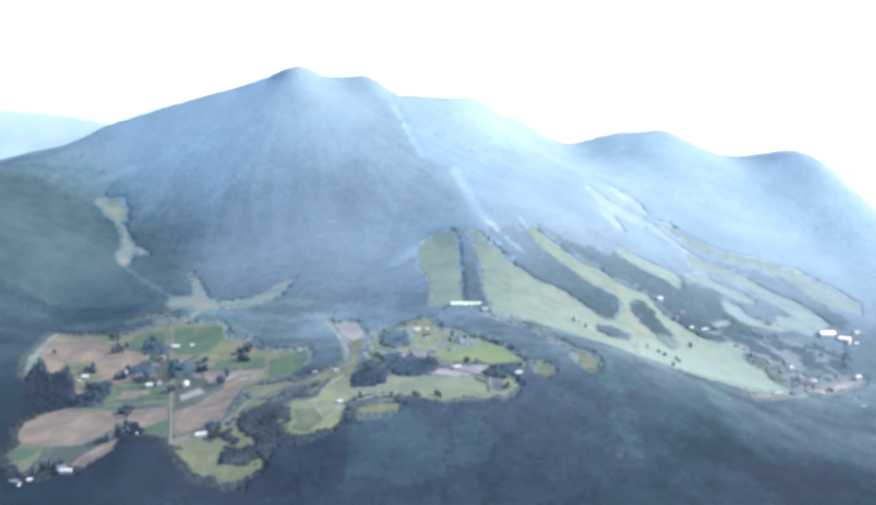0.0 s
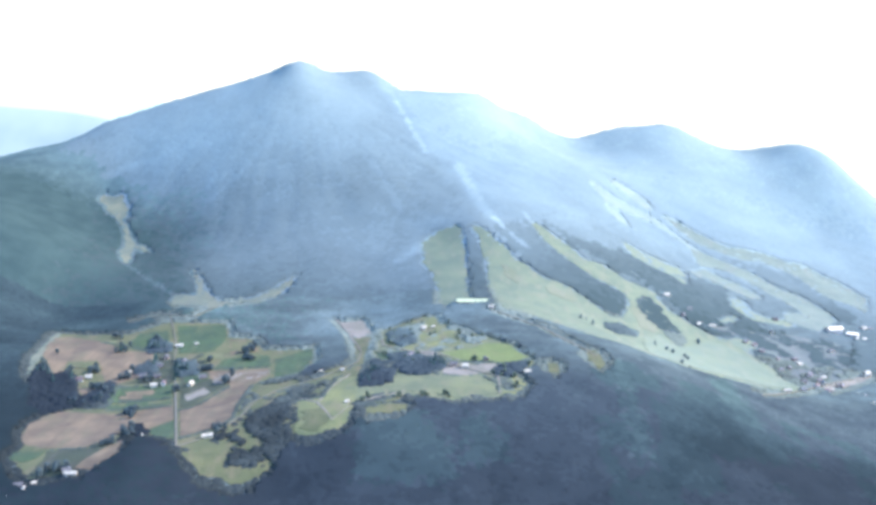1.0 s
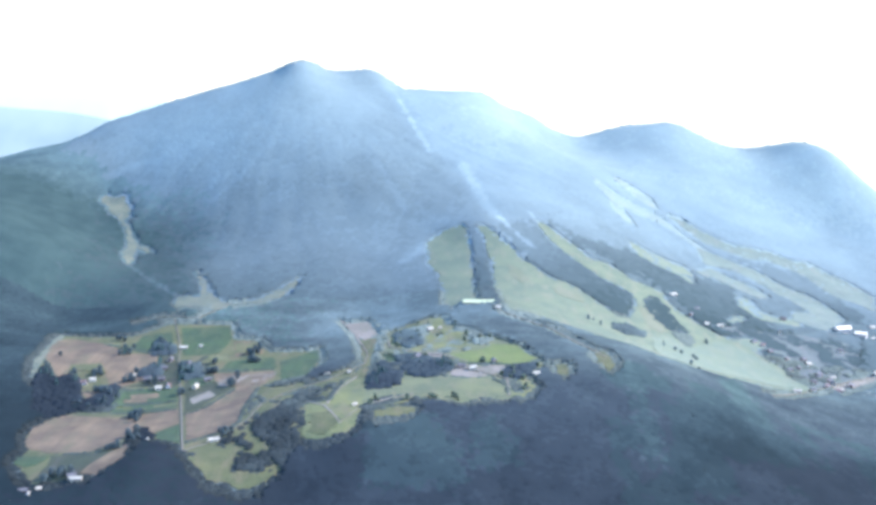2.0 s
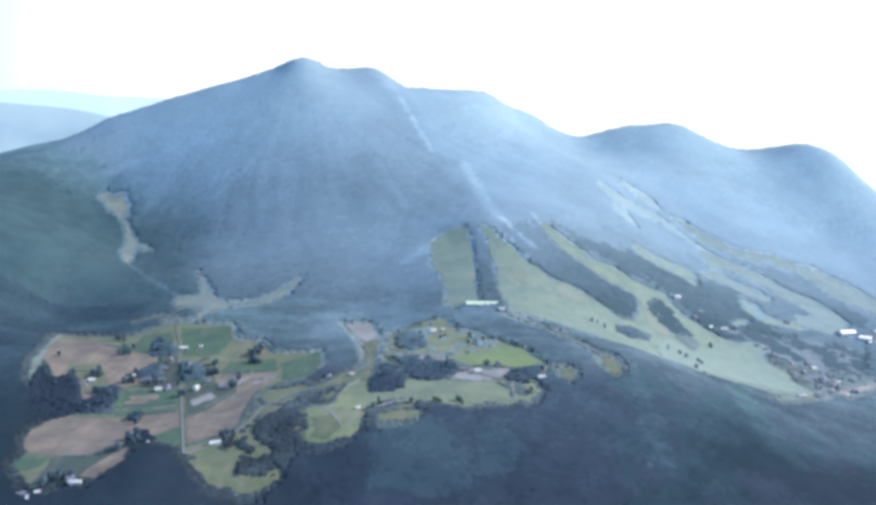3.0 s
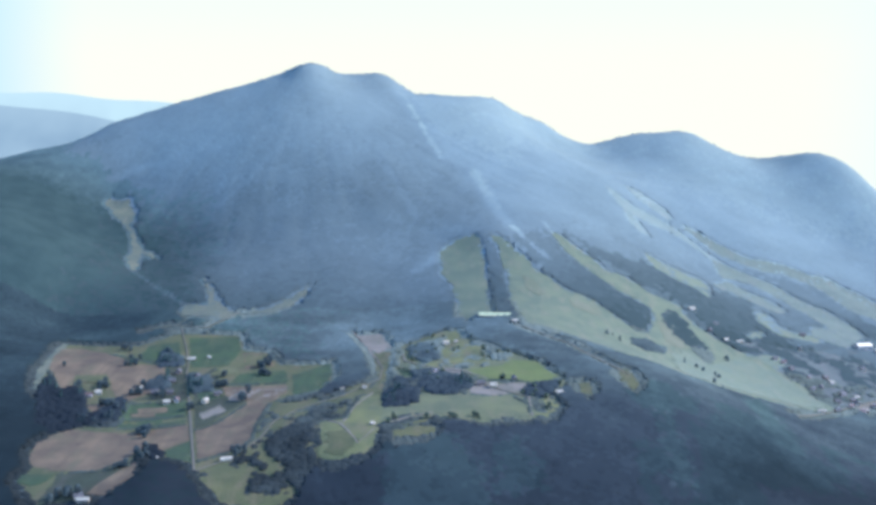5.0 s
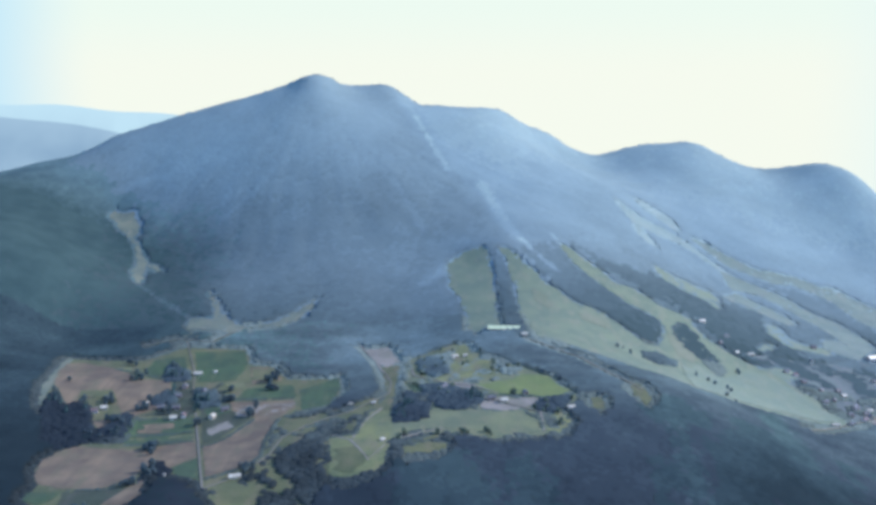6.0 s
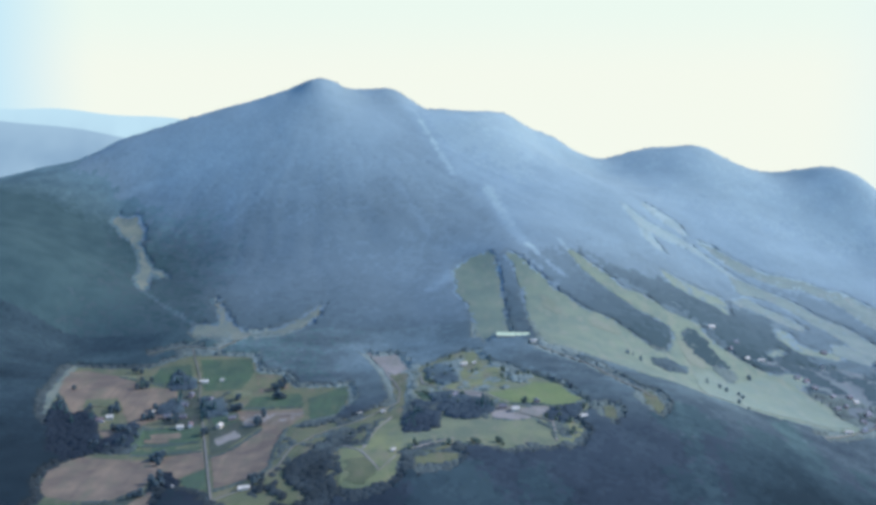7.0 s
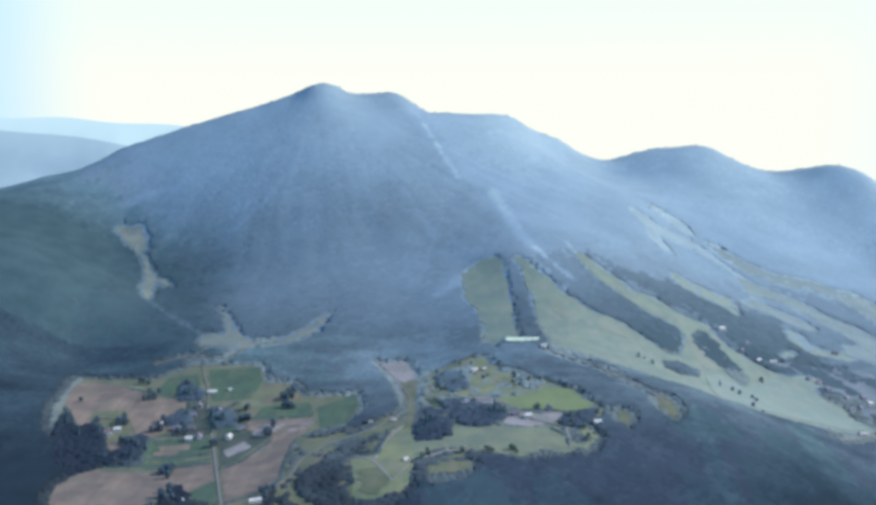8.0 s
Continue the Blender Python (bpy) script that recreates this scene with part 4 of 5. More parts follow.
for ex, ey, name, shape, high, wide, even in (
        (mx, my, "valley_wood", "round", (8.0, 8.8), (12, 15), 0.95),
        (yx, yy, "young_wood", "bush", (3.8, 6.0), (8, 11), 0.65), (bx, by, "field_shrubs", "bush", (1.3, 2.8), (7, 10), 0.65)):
    # saplings and shrubs lightened against the shade on their near sides
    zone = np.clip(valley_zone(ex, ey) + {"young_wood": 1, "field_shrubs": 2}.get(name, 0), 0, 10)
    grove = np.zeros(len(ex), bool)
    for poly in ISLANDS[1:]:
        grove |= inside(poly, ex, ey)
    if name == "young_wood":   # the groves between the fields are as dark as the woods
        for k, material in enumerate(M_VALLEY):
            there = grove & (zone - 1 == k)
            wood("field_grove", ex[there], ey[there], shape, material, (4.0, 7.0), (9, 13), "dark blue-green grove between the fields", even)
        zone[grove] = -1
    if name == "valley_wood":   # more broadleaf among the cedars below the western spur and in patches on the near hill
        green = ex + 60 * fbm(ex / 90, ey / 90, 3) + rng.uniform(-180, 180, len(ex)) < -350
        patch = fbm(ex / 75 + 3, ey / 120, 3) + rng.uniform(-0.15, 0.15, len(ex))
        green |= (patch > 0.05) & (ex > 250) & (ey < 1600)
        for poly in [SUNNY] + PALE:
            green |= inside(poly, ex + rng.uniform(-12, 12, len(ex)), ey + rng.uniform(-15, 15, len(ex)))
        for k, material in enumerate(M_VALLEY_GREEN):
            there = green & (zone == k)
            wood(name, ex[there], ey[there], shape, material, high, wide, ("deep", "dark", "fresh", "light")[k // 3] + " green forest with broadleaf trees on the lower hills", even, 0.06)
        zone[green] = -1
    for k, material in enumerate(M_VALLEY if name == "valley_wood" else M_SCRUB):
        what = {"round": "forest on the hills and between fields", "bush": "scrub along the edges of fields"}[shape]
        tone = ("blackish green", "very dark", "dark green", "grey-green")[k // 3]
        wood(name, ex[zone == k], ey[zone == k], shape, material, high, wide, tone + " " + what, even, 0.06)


# ---------------------------------------------------------------- hedges
HEDGES = [
    [(-467, 1465), (-371, 1476)],
    [(-354, 1450), (-333, 1468), (-314, 1511), (-298, 1556)],
    [(-320, 1316), (-273, 1359), (-263, 1385), (-267, 1464), (-263, 1540)],
    [(-405, 1653), (-352, 1642)],
    [(-346, 1647), (-250, 1643)],
    [(-652, 1703), (-597, 1605), (-577, 1600)],
    [(-482, 1575), (-470, 1476)],
    [(-480, 1567), (-401, 1577)],
    [(-584, 1808), (-469, 1743)],
    [(-176, 1427), (-140, 1430), (-128, 1537)],
    [(121, 1454), (119, 1486), (100, 1507)],
    [(28, 1627), (40, 1587), (126, 1575)],
    [(-469, 1499), (-384, 1514)],
    [(-494, 1302), (-441, 1295), (-411, 1329)],
    [(-72, 1386), (-38, 1416)],
    [(-393, 1699), (-381, 1732)],
]
for line in HEDGES:
    hx, hy = [], []
    for p, q in zip(line, line[1:]):
        n = max(2, round(math.dist(p, q) / 3.5))
        hx += [p[0] + (q[0] - p[0]) * k / n for k in range(n)]
        hy += [p[1] + (q[1] - p[1]) * k / n for k in range(n)]
    hx, hy = np.array(hx), np.array(hy)
    gap = rng.rand(len(hx)) < 0.85
    wood("hedge", (hx + rng.uniform(-1.2, 1.2, len(hx)))[gap], (hy + rng.uniform(-1.2, 1.2, len(hx)))[gap], "bush", M_NEAR, (2.0, 4.2), (4.5, 7), "dark hedge of bushes between fields")

# ---------------------------------------------------------------- buildings
def box(bm, x0, x1, y0, y1, z0, z1):
    m = Matrix.Translation(((x0 + x1) / 2, (y0 + y1) / 2, (z0 + z1) / 2)) @ Matrix.Diagonal((x1 - x0, y1 - y0, z1 - z0, 1))
    bmesh.ops.create_cube(bm, size=1.0, matrix=m)


def gable_body(bm, w, d, h, ridge):
    """A house body along x with gable ends, sunk half a metre into the ground."""
    lower = [bm.verts.new((sx * w / 2, sy * d / 2, -2.5)) for sx, sy in ((-1, -1), (1, -1), (1, 1), (-1, 1))]
    upper = [bm.verts.new((v.co.x, v.co.y, h)) for v in lower]
    top = [bm.verts.new((-w / 2, 0, h + ridge)), bm.verts.new((w / 2, 0, h + ridge))]
    bm.faces.new(lower[::-1])
    bm.faces.new((lower[0], lower[1], upper[1], upper[0]))
    bm.faces.new((lower[2], lower[3], upper[3], upper[2]))
    bm.faces.new((lower[1], lower[2], upper[2], top[1], upper[1]))
    bm.faces.new((lower[3], lower[0], upper[0], top[0], upper[3]))
    bm.faces.new((upper[0], upper[1], top[1], top[0]))
    bm.faces.new((upper[2], upper[3], top[0], top[1]))


def roof_slab(bm, w, d, h, ridge, side):
    """One pitch of the roof with eaves and thickness."""
    over, t = 0.9, 0.28
    drop = ridge / (d / 2) * over
    prof = [(0, h + ridge + 0.05), (side * (d / 2 + over), h - drop + 0.05)]
    prof += [(prof[1][0], prof[1][1] + t), (0, prof[0][1] + t)]
    a = [bm.verts.new((-w / 2 - over, y, z)) for y, z in prof]
    b = [bm.verts.new((w / 2 + over, y, z)) for y, z in prof]
    bm.faces.new(a)
    bm.faces.new(b[::-1])
    for i in range(4):
        j = (i + 1) % 4
        bm.faces.new((a[j], a[i], b[i], b[j]))
    bmesh.ops.recalc_face_normals(bm, faces=bm.faces[:])


def house(name, w, d, h, ridge, wall, roof, label, category="house", bays=3, floors=1, chimney=False):
    """A gabled building: wall, two roof pitches, windows with sills, a door."""
    if w < 20:
        w, d, h, ridge = w * 0.8, d * 0.8, h * 0.85, ridge * 0.8
    base = new(name)
    tagged(base, label, category, group="buildings")
    bm = bmesh.new()
    gable_body(bm, w, d, h, ridge)
    body = part("wall", bm, wall, base)
    for side in (-1, 1):
        bm = bmesh.new()
        roof_slab(bm, w, d, h, ridge, side)
        part("roof", bm, roof, base)
    bm = bmesh.new()
    box(bm, -w / 2 - 0.6, w / 2 + 0.6, -0.25, 0.25, h + ridge + 0.2, h + ridge + 0.5)
    part("roof_ridge", bm, roof, base)
    for side in (-1, 1):
        for f in range(floors):
            for k in range(bays):
                x = (k + 0.5) / bays * w - w / 2
                z = 1.0 + f * 2.8
                if side < 0 and f == 0 and k == bays // 2:
                    bm = bmesh.new()
                    box(bm, x - 0.5, x + 0.5, side * d / 2 - 0.06, side * d / 2 + 0.06, 0, 2.05)
                    part("door", bm, M_DOOR, base, "dark painted entrance door")
                    continue
                bm = bmesh.new()
                box(bm, x - 0.8, x + 0.8, side * d / 2 - 0.05, side * d / 2 + 0.05, z, z + 1.2)
                win = part("window", bm, M_GLASS, base)
                bm = bmesh.new()
                box(bm, x - 0.95, x + 0.95, side * d / 2 - 0.14, side * d / 2 + 0.14, z - 0.12, z - 0.01)
                part("sill", bm, M_CONCRETE, win)
    if chimney:
        bm = bmesh.new()
        box(bm, w * 0.2, w * 0.2 + 0.9, d * 0.12, d * 0.12 + 0.9, h, h + ridge + 1.1)
        part("chimney", bm, M_CONCRETE, base)
    return base


KINDS = {
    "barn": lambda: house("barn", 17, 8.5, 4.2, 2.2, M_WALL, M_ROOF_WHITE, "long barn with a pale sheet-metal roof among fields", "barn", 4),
    "shed": lambda: house("shed", 7, 5, 2.8, 1.4, M_CREAM, M_ROOF_WHITE, "small farm shed with a pale metal roof", "shed", 2),
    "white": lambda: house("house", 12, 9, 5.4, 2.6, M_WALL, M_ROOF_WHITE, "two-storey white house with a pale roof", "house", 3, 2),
    "red": lambda: house("house", 12, 8.5, 5.2, 2.6, M_CREAM, M_ROOF_RED, "cream house with a red metal roof", "house", 3, 2, True),
    "dark": lambda: house("house", 13, 9, 5.2, 3.0, M_TIMBER, M_ROOF_DARK, "brown timber farmhouse with a dark roof", "house", 3, 2),
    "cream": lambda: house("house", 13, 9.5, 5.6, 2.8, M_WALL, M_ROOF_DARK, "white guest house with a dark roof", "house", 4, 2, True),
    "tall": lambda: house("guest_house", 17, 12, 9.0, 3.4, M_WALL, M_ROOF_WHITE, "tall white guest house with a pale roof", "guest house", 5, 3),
}
HOUSES = {
    "barn": [(-434, 1775, 8), (-284, 1318, 25), (-432, 1209, 5), (607, 2133, 15), (675, 1840, 8), (-489, 1162, 30), (-467, 1157, 20)],
    "shed": [(-406, 1786, 8), (-482, 1637, 70), (-379, 1333, 20), (19, 1818, 10), (-159, 1578, 40), (-124, 1579, 0), (-101, 1400, 30), (-474, 1195, 30)],
    "white": [(-424, 1567, 12), (-366, 1569, 80), (-540, 1605, 15), (1, 1811, 30), (71, 1551, 10), (167, 1524, 20), (128, 1905, 5), (574, 2118, 35), (755, 2013, 20), (783, 1957, 20), (773, 1886, 10), (959, 2244, 60), (977, 2247, 20), (755, 2016, 20), (821, 1879, 30), (831, 1834, 20), (-479, 1176, 100)],
    "red": [(-411, 1576, 100), (-550, 1592, 15), (682, 2081, 15), (753, 1904, 30), (765, 1880, 10)],
    "dark": [(-440, 1665, 12), (-440, 1709, 95), (-431, 1614, 10), (-404, 1686, 100), (-454, 1613, 15), (-353, 1598, 20), (53, 1563, 10), (105, 1584, 95), (547, 2143, 60), (789, 2286, 10), (724, 1982, 70), (732, 1918, 15), (753, 2040, 20), (714, 2024, 50), (689, 2052, 30), (769, 1940, 20), (807, 1922, 50), (-491, 1189, 20)],
    "cream": [(-17, 1632, 40), (569, 2184, 30), (749, 2183, 80), (667, 2089, 20), (700, 1960, 20), (760, 1966, 40), (713, 1865, 10), (803, 1922, 20), (1024, 2331, 30), (755, 1954, 20), (772, 1923, 80), (833, 1871, 60), (862, 2132, 10), (-440, 1216, 20)],
    "tall": [(525, 2215, 20), (1006, 2325, 20), (887, 2002, 20)],
}
CLUMPS = {
    "fir": [(-637, 1643, 12, 40, 4), (-590, 1600, 25, 30, 5), (-465, 1777, 9, 40, 4), (-458, 1681, 8, 37, 4), (-399, 1663, 17, 32, 3), (-402, 1612, 7, 33, 4), (301, 1928, 3, 18, 2), (313, 1928, 3, 15, 1), (322, 1917, 4, 15, 2), (440, 1877, 4, 25, 2), (27, 1574, 16, 19, 7), (-70, 1521, 20, 36, 10), (-475, 1760, 6, 22, 6), (-531, 1755, 4, 20, 4), (-393, 1646, 8, 13, 9)],
    "round": [(-523, 1500, 30, 20, 4), (-548, 1661, 10, 22, 4), (-582, 1633, 8, 21, 3), (-486, 1529, 9, 42, 7), (-484, 1624, 13, 25, 5), (-428, 1443, 13, 23, 6), (-308, 1591, 7, 22, 3), (-479, 1822, 8, 22, 3), (-528, 1766, 16, 30, 5), (-639, 1739, 0, 0, 1), (-364, 1649, 11, 14, 3), (-444, 1609, 11, 21, 4), (-559, 1839, 15, 21, 4), (-380, 1541, 4, 12, 2), (-355, 1695, 9, 8, 3), (-307, 1738, 19, 15, 5), (-403, 1354, 11, 33, 7), (-274, 1343, 11, 16, 4)],
    "round1": [(-452, 1222, 29, 14, 8), (-412, 1306, 12, 14, 4), (465, 1879, 8, 20, 2), (487, 1867, 10, 21, 2), (466, 1774, 10, 33, 2), (552, 2024, 3, 13, 2), (-47, 1754, 17, 35, 8), (-23, 1796, 14, 30, 5), (58, 1742, 10, 23, 4), (71, 1707, 7, 15, 3), (15, 1757, 10, 25, 4), (-8, 1614, 19, 23, 9), (123, 1533, 14, 22, 8), (144, 1489, 12, 22, 7), (171, 1551, 5, 14, 2), (96, 1736, 15, 16, 4), (-65, 1411, 16, 16, 7), (-34, 1429, 11, 13, 5)],
    "round2": [(5, 1434, 14, 9, 6), (52, 1431, 16, 7, 6), (-54, 1829, 10, 24, 4), (83, 1587, 10, 5, 4), (46, 1822, 8, 20, 3), (-58, 1663, 14, 19, 5), (-14, 1861, 12, 17, 4), (-308, 1568, 5, 9, 4), (-540, 1630, 6, 11, 5), (-429, 1451, 7, 8, 8), (-513, 1562, 12, 10, 8), (-301, 1771, 9, 11, 5), (-302, 1694, 17, 6, 6), (-487, 1604, 6, 6, 4), (-353, 1645, 4, 6, 3)],
}

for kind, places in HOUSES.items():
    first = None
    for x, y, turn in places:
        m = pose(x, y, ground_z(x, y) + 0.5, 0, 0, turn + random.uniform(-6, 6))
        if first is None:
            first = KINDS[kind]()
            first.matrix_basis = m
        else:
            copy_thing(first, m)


def long_block(name, w, d, h, floors, bays, wall, roof, label, category, ridge):
    """A large building with rows of windows, a low-pitched roof, a plinth and a porch."""
    base = house(name, w, d, h, ridge, wall, roof, label, category, bays, floors)
    bm = bmesh.new()
    box(bm, -w / 2 - 0.4, w / 2 + 0.4, -d / 2 - 0.4, d / 2 + 0.4, -3.0, 0.6)
    part("plinth", bm, M_CONCRETE, base, "grey concrete plinth")
    bm = bmesh.new()
    box(bm, -3.5, 3.5, -d / 2 - 4, -d / 2, 2.9, 3.25)
    box(bm, -3.3, -3.0, -d / 2 - 3.8, -d / 2 - 3.5, -1.0, 2.9)
    box(bm, 3.0, 3.3, -d / 2 - 3.8, -d / 2 - 3.5, -1.0, 2.9)
    part("porch", bm, wall, base)
    return base


lodge = long_block("ski_lodge", 58, 26, 3.4, 1, 14, M_TIMBER, M_ROOF_GREEN, "long low ski lodge with a wide pale roof", "ski lodge", 3.2)
lodge.matrix_basis = pose(93, 1938, ground_z(93, 1938) + 1.8, 0, 0, -3)
hotel = long_block("resort_hotel", 34, 18, 11, 3, 9, M_CREAM, M_BRIGHT, "large white three-storey resort hotel", "hotel", 3.5)
hotel.matrix_basis = pose(920, 2275, ground_z(920, 2275), 0, 0, 12)
wing = long_block("resort_hotel", 24, 16, 9, 3, 6, M_CREAM, M_BRIGHT, "lower white wing building beside the resort hotel", "hotel", 3.0)
wing.matrix_basis = pose(957, 2262, ground_z(957, 2262), 0, 0, -30)


# ---------------------------------------------------------------- single trees
def tree(name, kind, seed, label, leaves):
    """A tapered trunk with limbs and a crown of many small clumps, or tiers of drooping fir branches."""
    r = random.Random(seed)
    base = new(name)
    tagged(base, label, "tree", group="trees by the fields")
    tall = 14.0 if kind == "fir" else 10.0
    bm = bmesh.new()
    bmesh.ops.create_cone(bm, cap_ends=True, segments=7, radius1=0.35, radius2=0.08, depth=tall * 0.9,
                          matrix=Matrix.Translation((0, 0, tall * 0.45 - 0.5)))
    if kind != "fir":
        for k in range(5):
            a = 1.26 * k + r.uniform(-0.3, 0.3)
            tip = Vector((math.cos(a) * 2.4, math.sin(a) * 2.4, tall * r.uniform(0.55, 0.7)))
            root = Vector((0, 0, tall * 0.3))
            way = tip - root
            bmesh.ops.create_cone(bm, cap_ends=False, segments=5, radius1=0.16, radius2=0.05, depth=way.length,
                                  matrix=Matrix.Translation((root + tip) / 2) @ way.to_track_quat("Z", "Y").to_matrix().to_4x4())
    part("trunk", bm, M_BARK, base)
    bm = bmesh.new()
    if kind == "fir":
        tiers = 8
        for k in range(tiers):
            z = 1.5 + (tall - 1.5) * k / tiers
            rad = 3.2 * (1 - k / tiers) ** 0.85 + 0.35
            hub = bm.verts.new((0, 0, z + (tall - 1.5) / tiers * 1.5))
            n = 11
            ring = []
            for i in range(2 * n):
                a = math.pi * i / n + k
                q = rad * (r.uniform(0.85, 1.15) if i % 2 == 0 else r.uniform(0.5, 0.7))
                ring.append(bm.verts.new((q * math.cos(a), q * math.sin(a), z - (0.5 if i % 2 == 0 else 0) + r.uniform(-0.2, 0.2))))
            for i in range(2 * n):
                bm.faces.new((ring[i], ring[(i + 1) % (2 * n)], hub))
    else:
        for k in range(34):
            u, a = r.uniform(-1, 1), r.uniform(0, 6.283)
            s = math.sqrt(1 - u * u) * r.uniform(0.55, 1.0)
            p = Vector((3.6 * s * math.cos(a), 3.6 * s * math.sin(a), tall * 0.58 + u * tall * 0.38))
            got = bmesh.ops.create_icosphere(bm, subdivisions=1, radius=r.uniform(0.9, 1.7), matrix=Matrix.Translation(p))
            for v in got["verts"]:
                v.co += Vector((r.uniform(-0.4, 0.4), r.uniform(-0.4, 0.4), r.uniform(-0.4, 0.4)))
    part("crown", bm, leaves, base)
    return base


FIRS = [tree("fir_tree", "fir", s, "tall dark cedar standing beside the fields", M_FIR) for s in (1, 2)]
ROUNDS = [tree("broadleaf_tree", "round", s, "dark green broadleaf tree beside the fields", M_VALLEY[6]) for s in (3, 4, 5)]
GOLF_ROUNDS = [tree("broadleaf_tree", "round", s, "light green broadleaf tree among the golf meadows", M_GOLF_LEAF) for s in (8, 9)]
# slope trees wear paler leaves that stand in for haze
SLOPE_FIRS = [tree("fir_tree", "fir", 6, "lone conifer standing on the grassy ski slope", M_STAND[9])]
SLOPE_ROUNDS = [tree("broadleaf_tree", "round", 7, "lone broadleaf tree standing on the grassy ski slope", M_STAND[9])]
used = set()
for kind, clumps in CLUMPS.items():
    protos = FIRS if kind.startswith("fir") else ROUNDS
    for x, y, rx, ry, n in clumps:
        for k in range(n if x < -120 or x > 280 or kind == "fir" else n // 2):
            a, q = random.uniform(0, 6.283), math.sqrt(random.random())
            px, py = x + rx * q * math.cos(a), y + ry * q * math.sin(a)
            o = random.choice((SLOPE_FIRS if protos is FIRS else SLOPE_ROUNDS) if x > 280 else GOLF_ROUNDS if x > -120 and protos is ROUNDS else protos)
            size = random.uniform(0.5, 0.85) if x > 280 else random.uniform(0.55, 0.95) if o in GOLF_ROUNDS else random.uniform(0.75, 1.25)
            m = pose(px, py, ground_z(px, py) - 0.2, 0, 0, random.uniform(0, 360))
            if o.name not in used:
                used.add(o.name)
                o.matrix_basis = m
                o.scale = (size, size, size)
            else:
                c = copy_thing(o, m)
                c.scale = (size, size, size * random.uniform(0.9, 1.15))

# ---------------------------------------------------------------- hazy hills far beyond
def far_range(name, y, x0, x1, crest, depth, material, label):
    """A far range of hills: rounded ridge, its foot far below."""
    xs = np.linspace(x0, x1, 90)
    top = np.array([crest(x) for x in xs])
    rows, n = [], len(xs)
    for dy, drop in ((0, 600), (depth * 0.4, 180), (depth * 0.8, 30), (depth, 0), (depth * 1.3, 90)):
        rows.append(np.column_stack([xs, np.full(n, y + dy), top - drop + (8 * np.sin(xs / 90 + dy) if drop else 0)]))
    v = np.concatenate(rows)
    i = np.arange(n - 1)
    tris = []
    for k in range(len(rows) - 1):
        a = k * n + i
        tris += [np.column_stack([a, a + 1, a + n + 1]), np.column_stack([a, a + n + 1, a + n])]
    ob = arrays_object(name, v, np.concatenate(tris), material)
    ob.data.shade_smooth()
    return tagged(ob, label, "hills", kind="structure")


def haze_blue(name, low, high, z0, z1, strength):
    """Far hills lost in haze, put in as glowing colour: bluer at their feet, paler above."""
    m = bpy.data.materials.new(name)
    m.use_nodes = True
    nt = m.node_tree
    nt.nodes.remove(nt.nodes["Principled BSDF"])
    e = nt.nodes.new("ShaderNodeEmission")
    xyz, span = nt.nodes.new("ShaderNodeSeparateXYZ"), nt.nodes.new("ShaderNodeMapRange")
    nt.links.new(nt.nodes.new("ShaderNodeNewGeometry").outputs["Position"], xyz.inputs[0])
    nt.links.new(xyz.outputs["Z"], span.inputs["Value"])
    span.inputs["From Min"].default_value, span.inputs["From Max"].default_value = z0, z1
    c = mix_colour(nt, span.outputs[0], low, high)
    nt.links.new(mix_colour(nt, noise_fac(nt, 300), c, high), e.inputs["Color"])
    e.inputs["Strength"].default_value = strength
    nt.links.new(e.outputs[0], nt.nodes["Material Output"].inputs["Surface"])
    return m


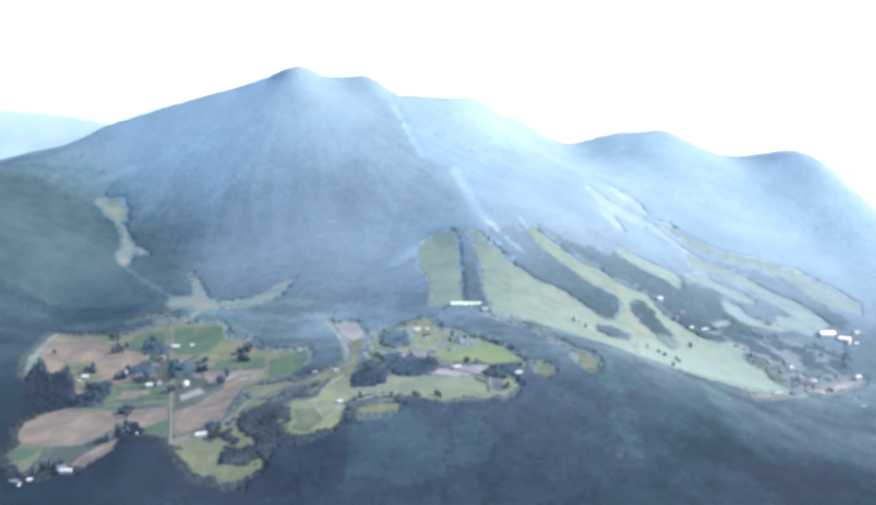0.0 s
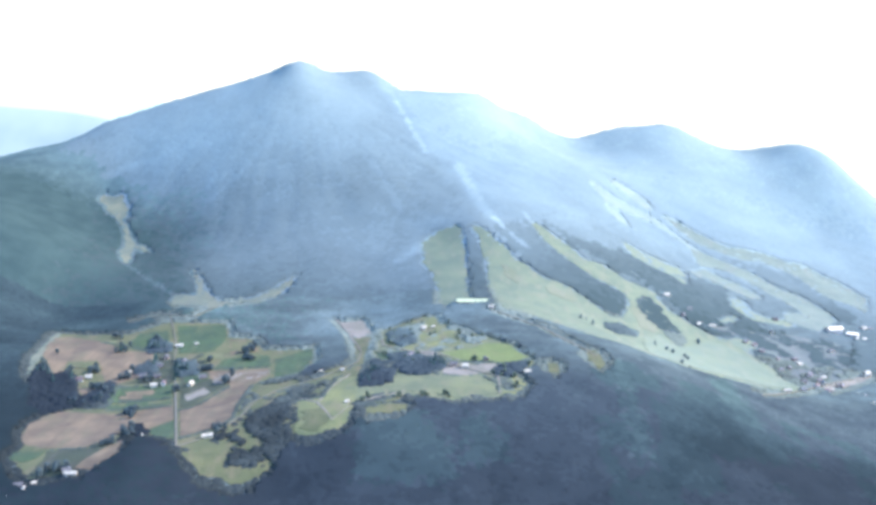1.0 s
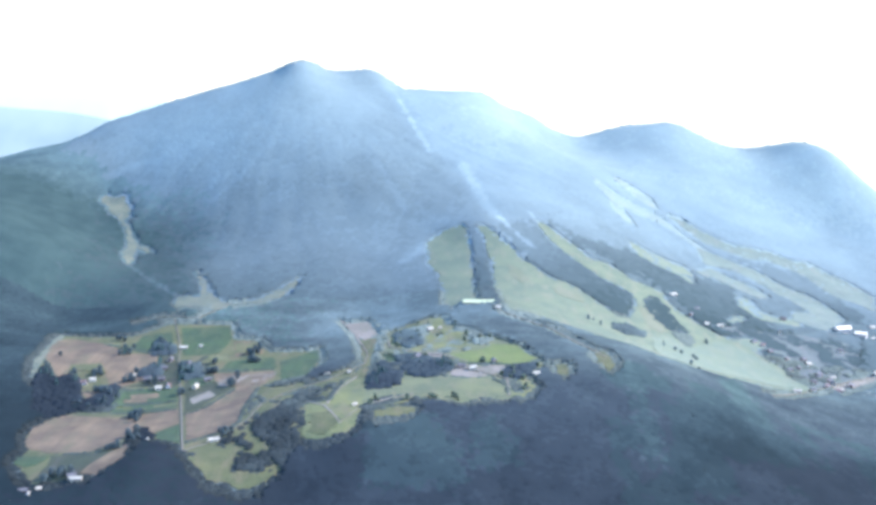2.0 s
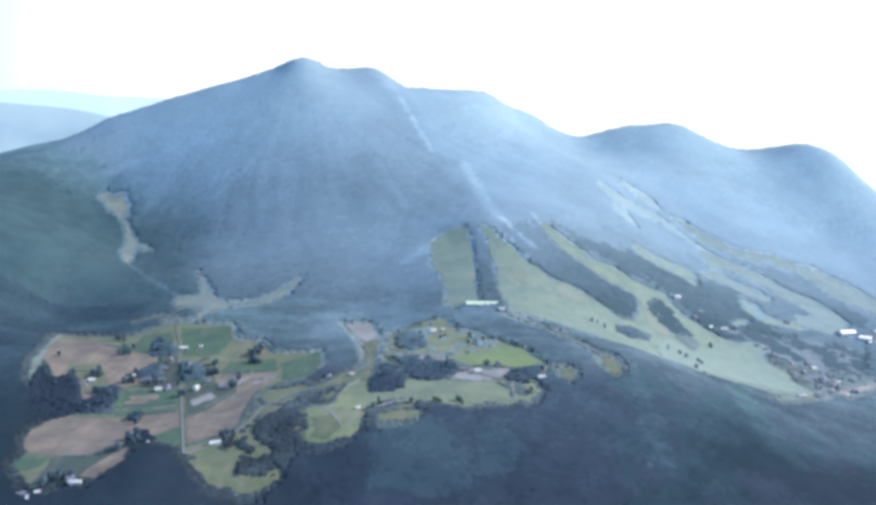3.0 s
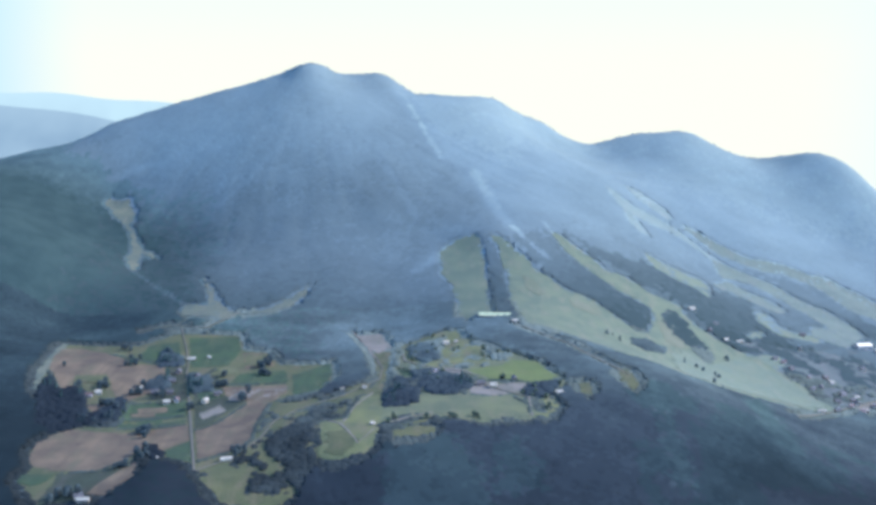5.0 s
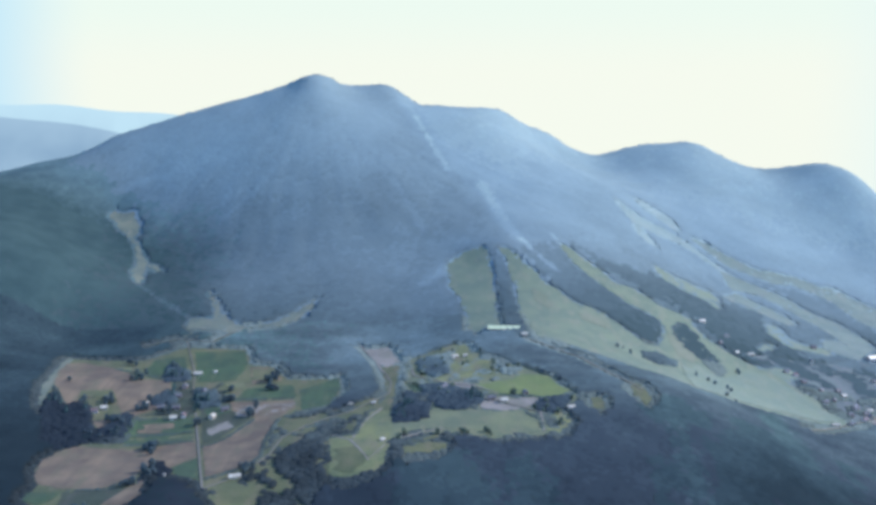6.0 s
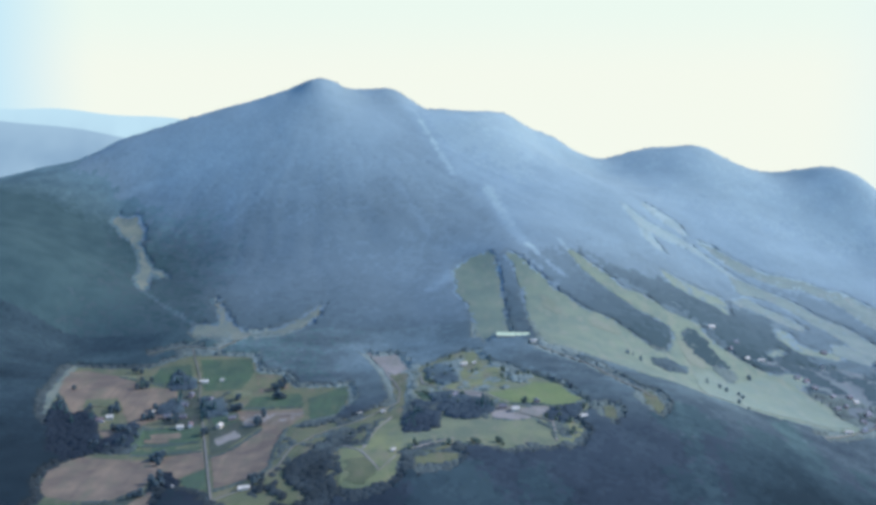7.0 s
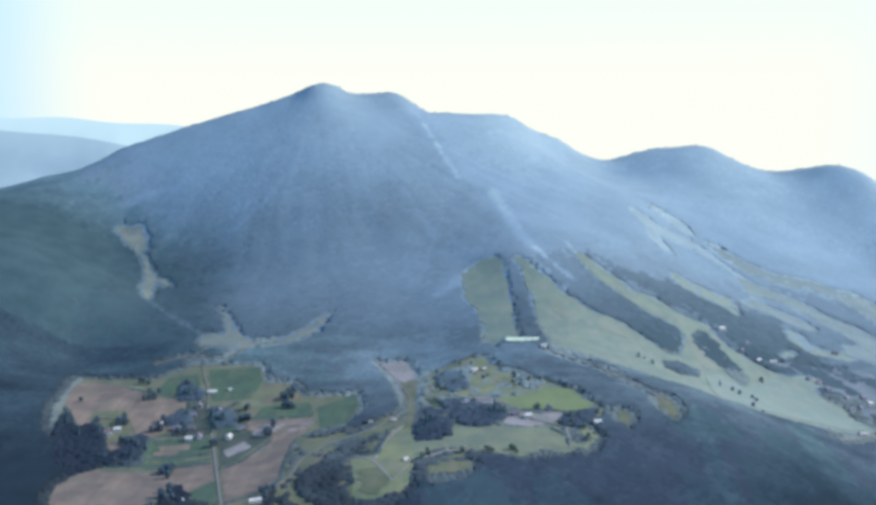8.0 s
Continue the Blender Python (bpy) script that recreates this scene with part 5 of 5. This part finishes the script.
def glowing_sky():
    """The bright low sky behind the mountain: cream haze, paler green higher up, blue towards the west."""
    m = bpy.data.materials.new("bright_hazy_sky")
    m.use_nodes = True
    nt = m.node_tree
    nt.nodes.remove(nt.nodes["Principled BSDF"])
    e, xyz = nt.nodes.new("ShaderNodeEmission"), nt.nodes.new("ShaderNodeSeparateXYZ")
    nt.links.new(nt.nodes.new("ShaderNodeNewGeometry").outputs["Position"], xyz.inputs[0])

    def ramp(axis, low, high):
        r = nt.nodes.new("ShaderNodeMapRange")
        r.interpolation_type = "SMOOTHSTEP"
        r.inputs["From Min"].default_value, r.inputs["From Max"].default_value = low, high
        nt.links.new(xyz.outputs[axis], r.inputs["Value"])
        return r.outputs[0]
    c = mix_colour(nt, ramp("Z", 550, 900), (1.09, 1.02, 0.66), (1.01, 1.02, 0.68))
    c = mix_colour(nt, ramp("X", 1500, 2100), c, (0.98, 1.0, 0.71))
    c = mix_colour(nt, ramp("X", -1480, -2080), c, (0.66, 0.86, 0.75))
    nt.links.new(c, e.inputs["Color"])
    e.inputs["Strength"].default_value = HAZE
    nt.links.new(e.outputs[0], nt.nodes["Material Output"].inputs["Surface"])
    return m


xs, zs = np.meshgrid(np.linspace(-3000, 3000, 61), np.linspace(-300, 1300, 17))
cells = (np.arange(16)[:, None] * 61 + np.arange(60)).ravel()
tagged(arrays_object("backdrop", np.column_stack([xs.ravel(), (4660 - xs ** 2 / 60000).ravel(), zs.ravel()]),
                     np.concatenate([np.column_stack([cells, cells + 1, cells + 62]), np.column_stack([cells, cells + 62, cells + 61])]), glowing_sky()),
       "bright cream sky haze, pale blue to the west", "sky", kind="structure")
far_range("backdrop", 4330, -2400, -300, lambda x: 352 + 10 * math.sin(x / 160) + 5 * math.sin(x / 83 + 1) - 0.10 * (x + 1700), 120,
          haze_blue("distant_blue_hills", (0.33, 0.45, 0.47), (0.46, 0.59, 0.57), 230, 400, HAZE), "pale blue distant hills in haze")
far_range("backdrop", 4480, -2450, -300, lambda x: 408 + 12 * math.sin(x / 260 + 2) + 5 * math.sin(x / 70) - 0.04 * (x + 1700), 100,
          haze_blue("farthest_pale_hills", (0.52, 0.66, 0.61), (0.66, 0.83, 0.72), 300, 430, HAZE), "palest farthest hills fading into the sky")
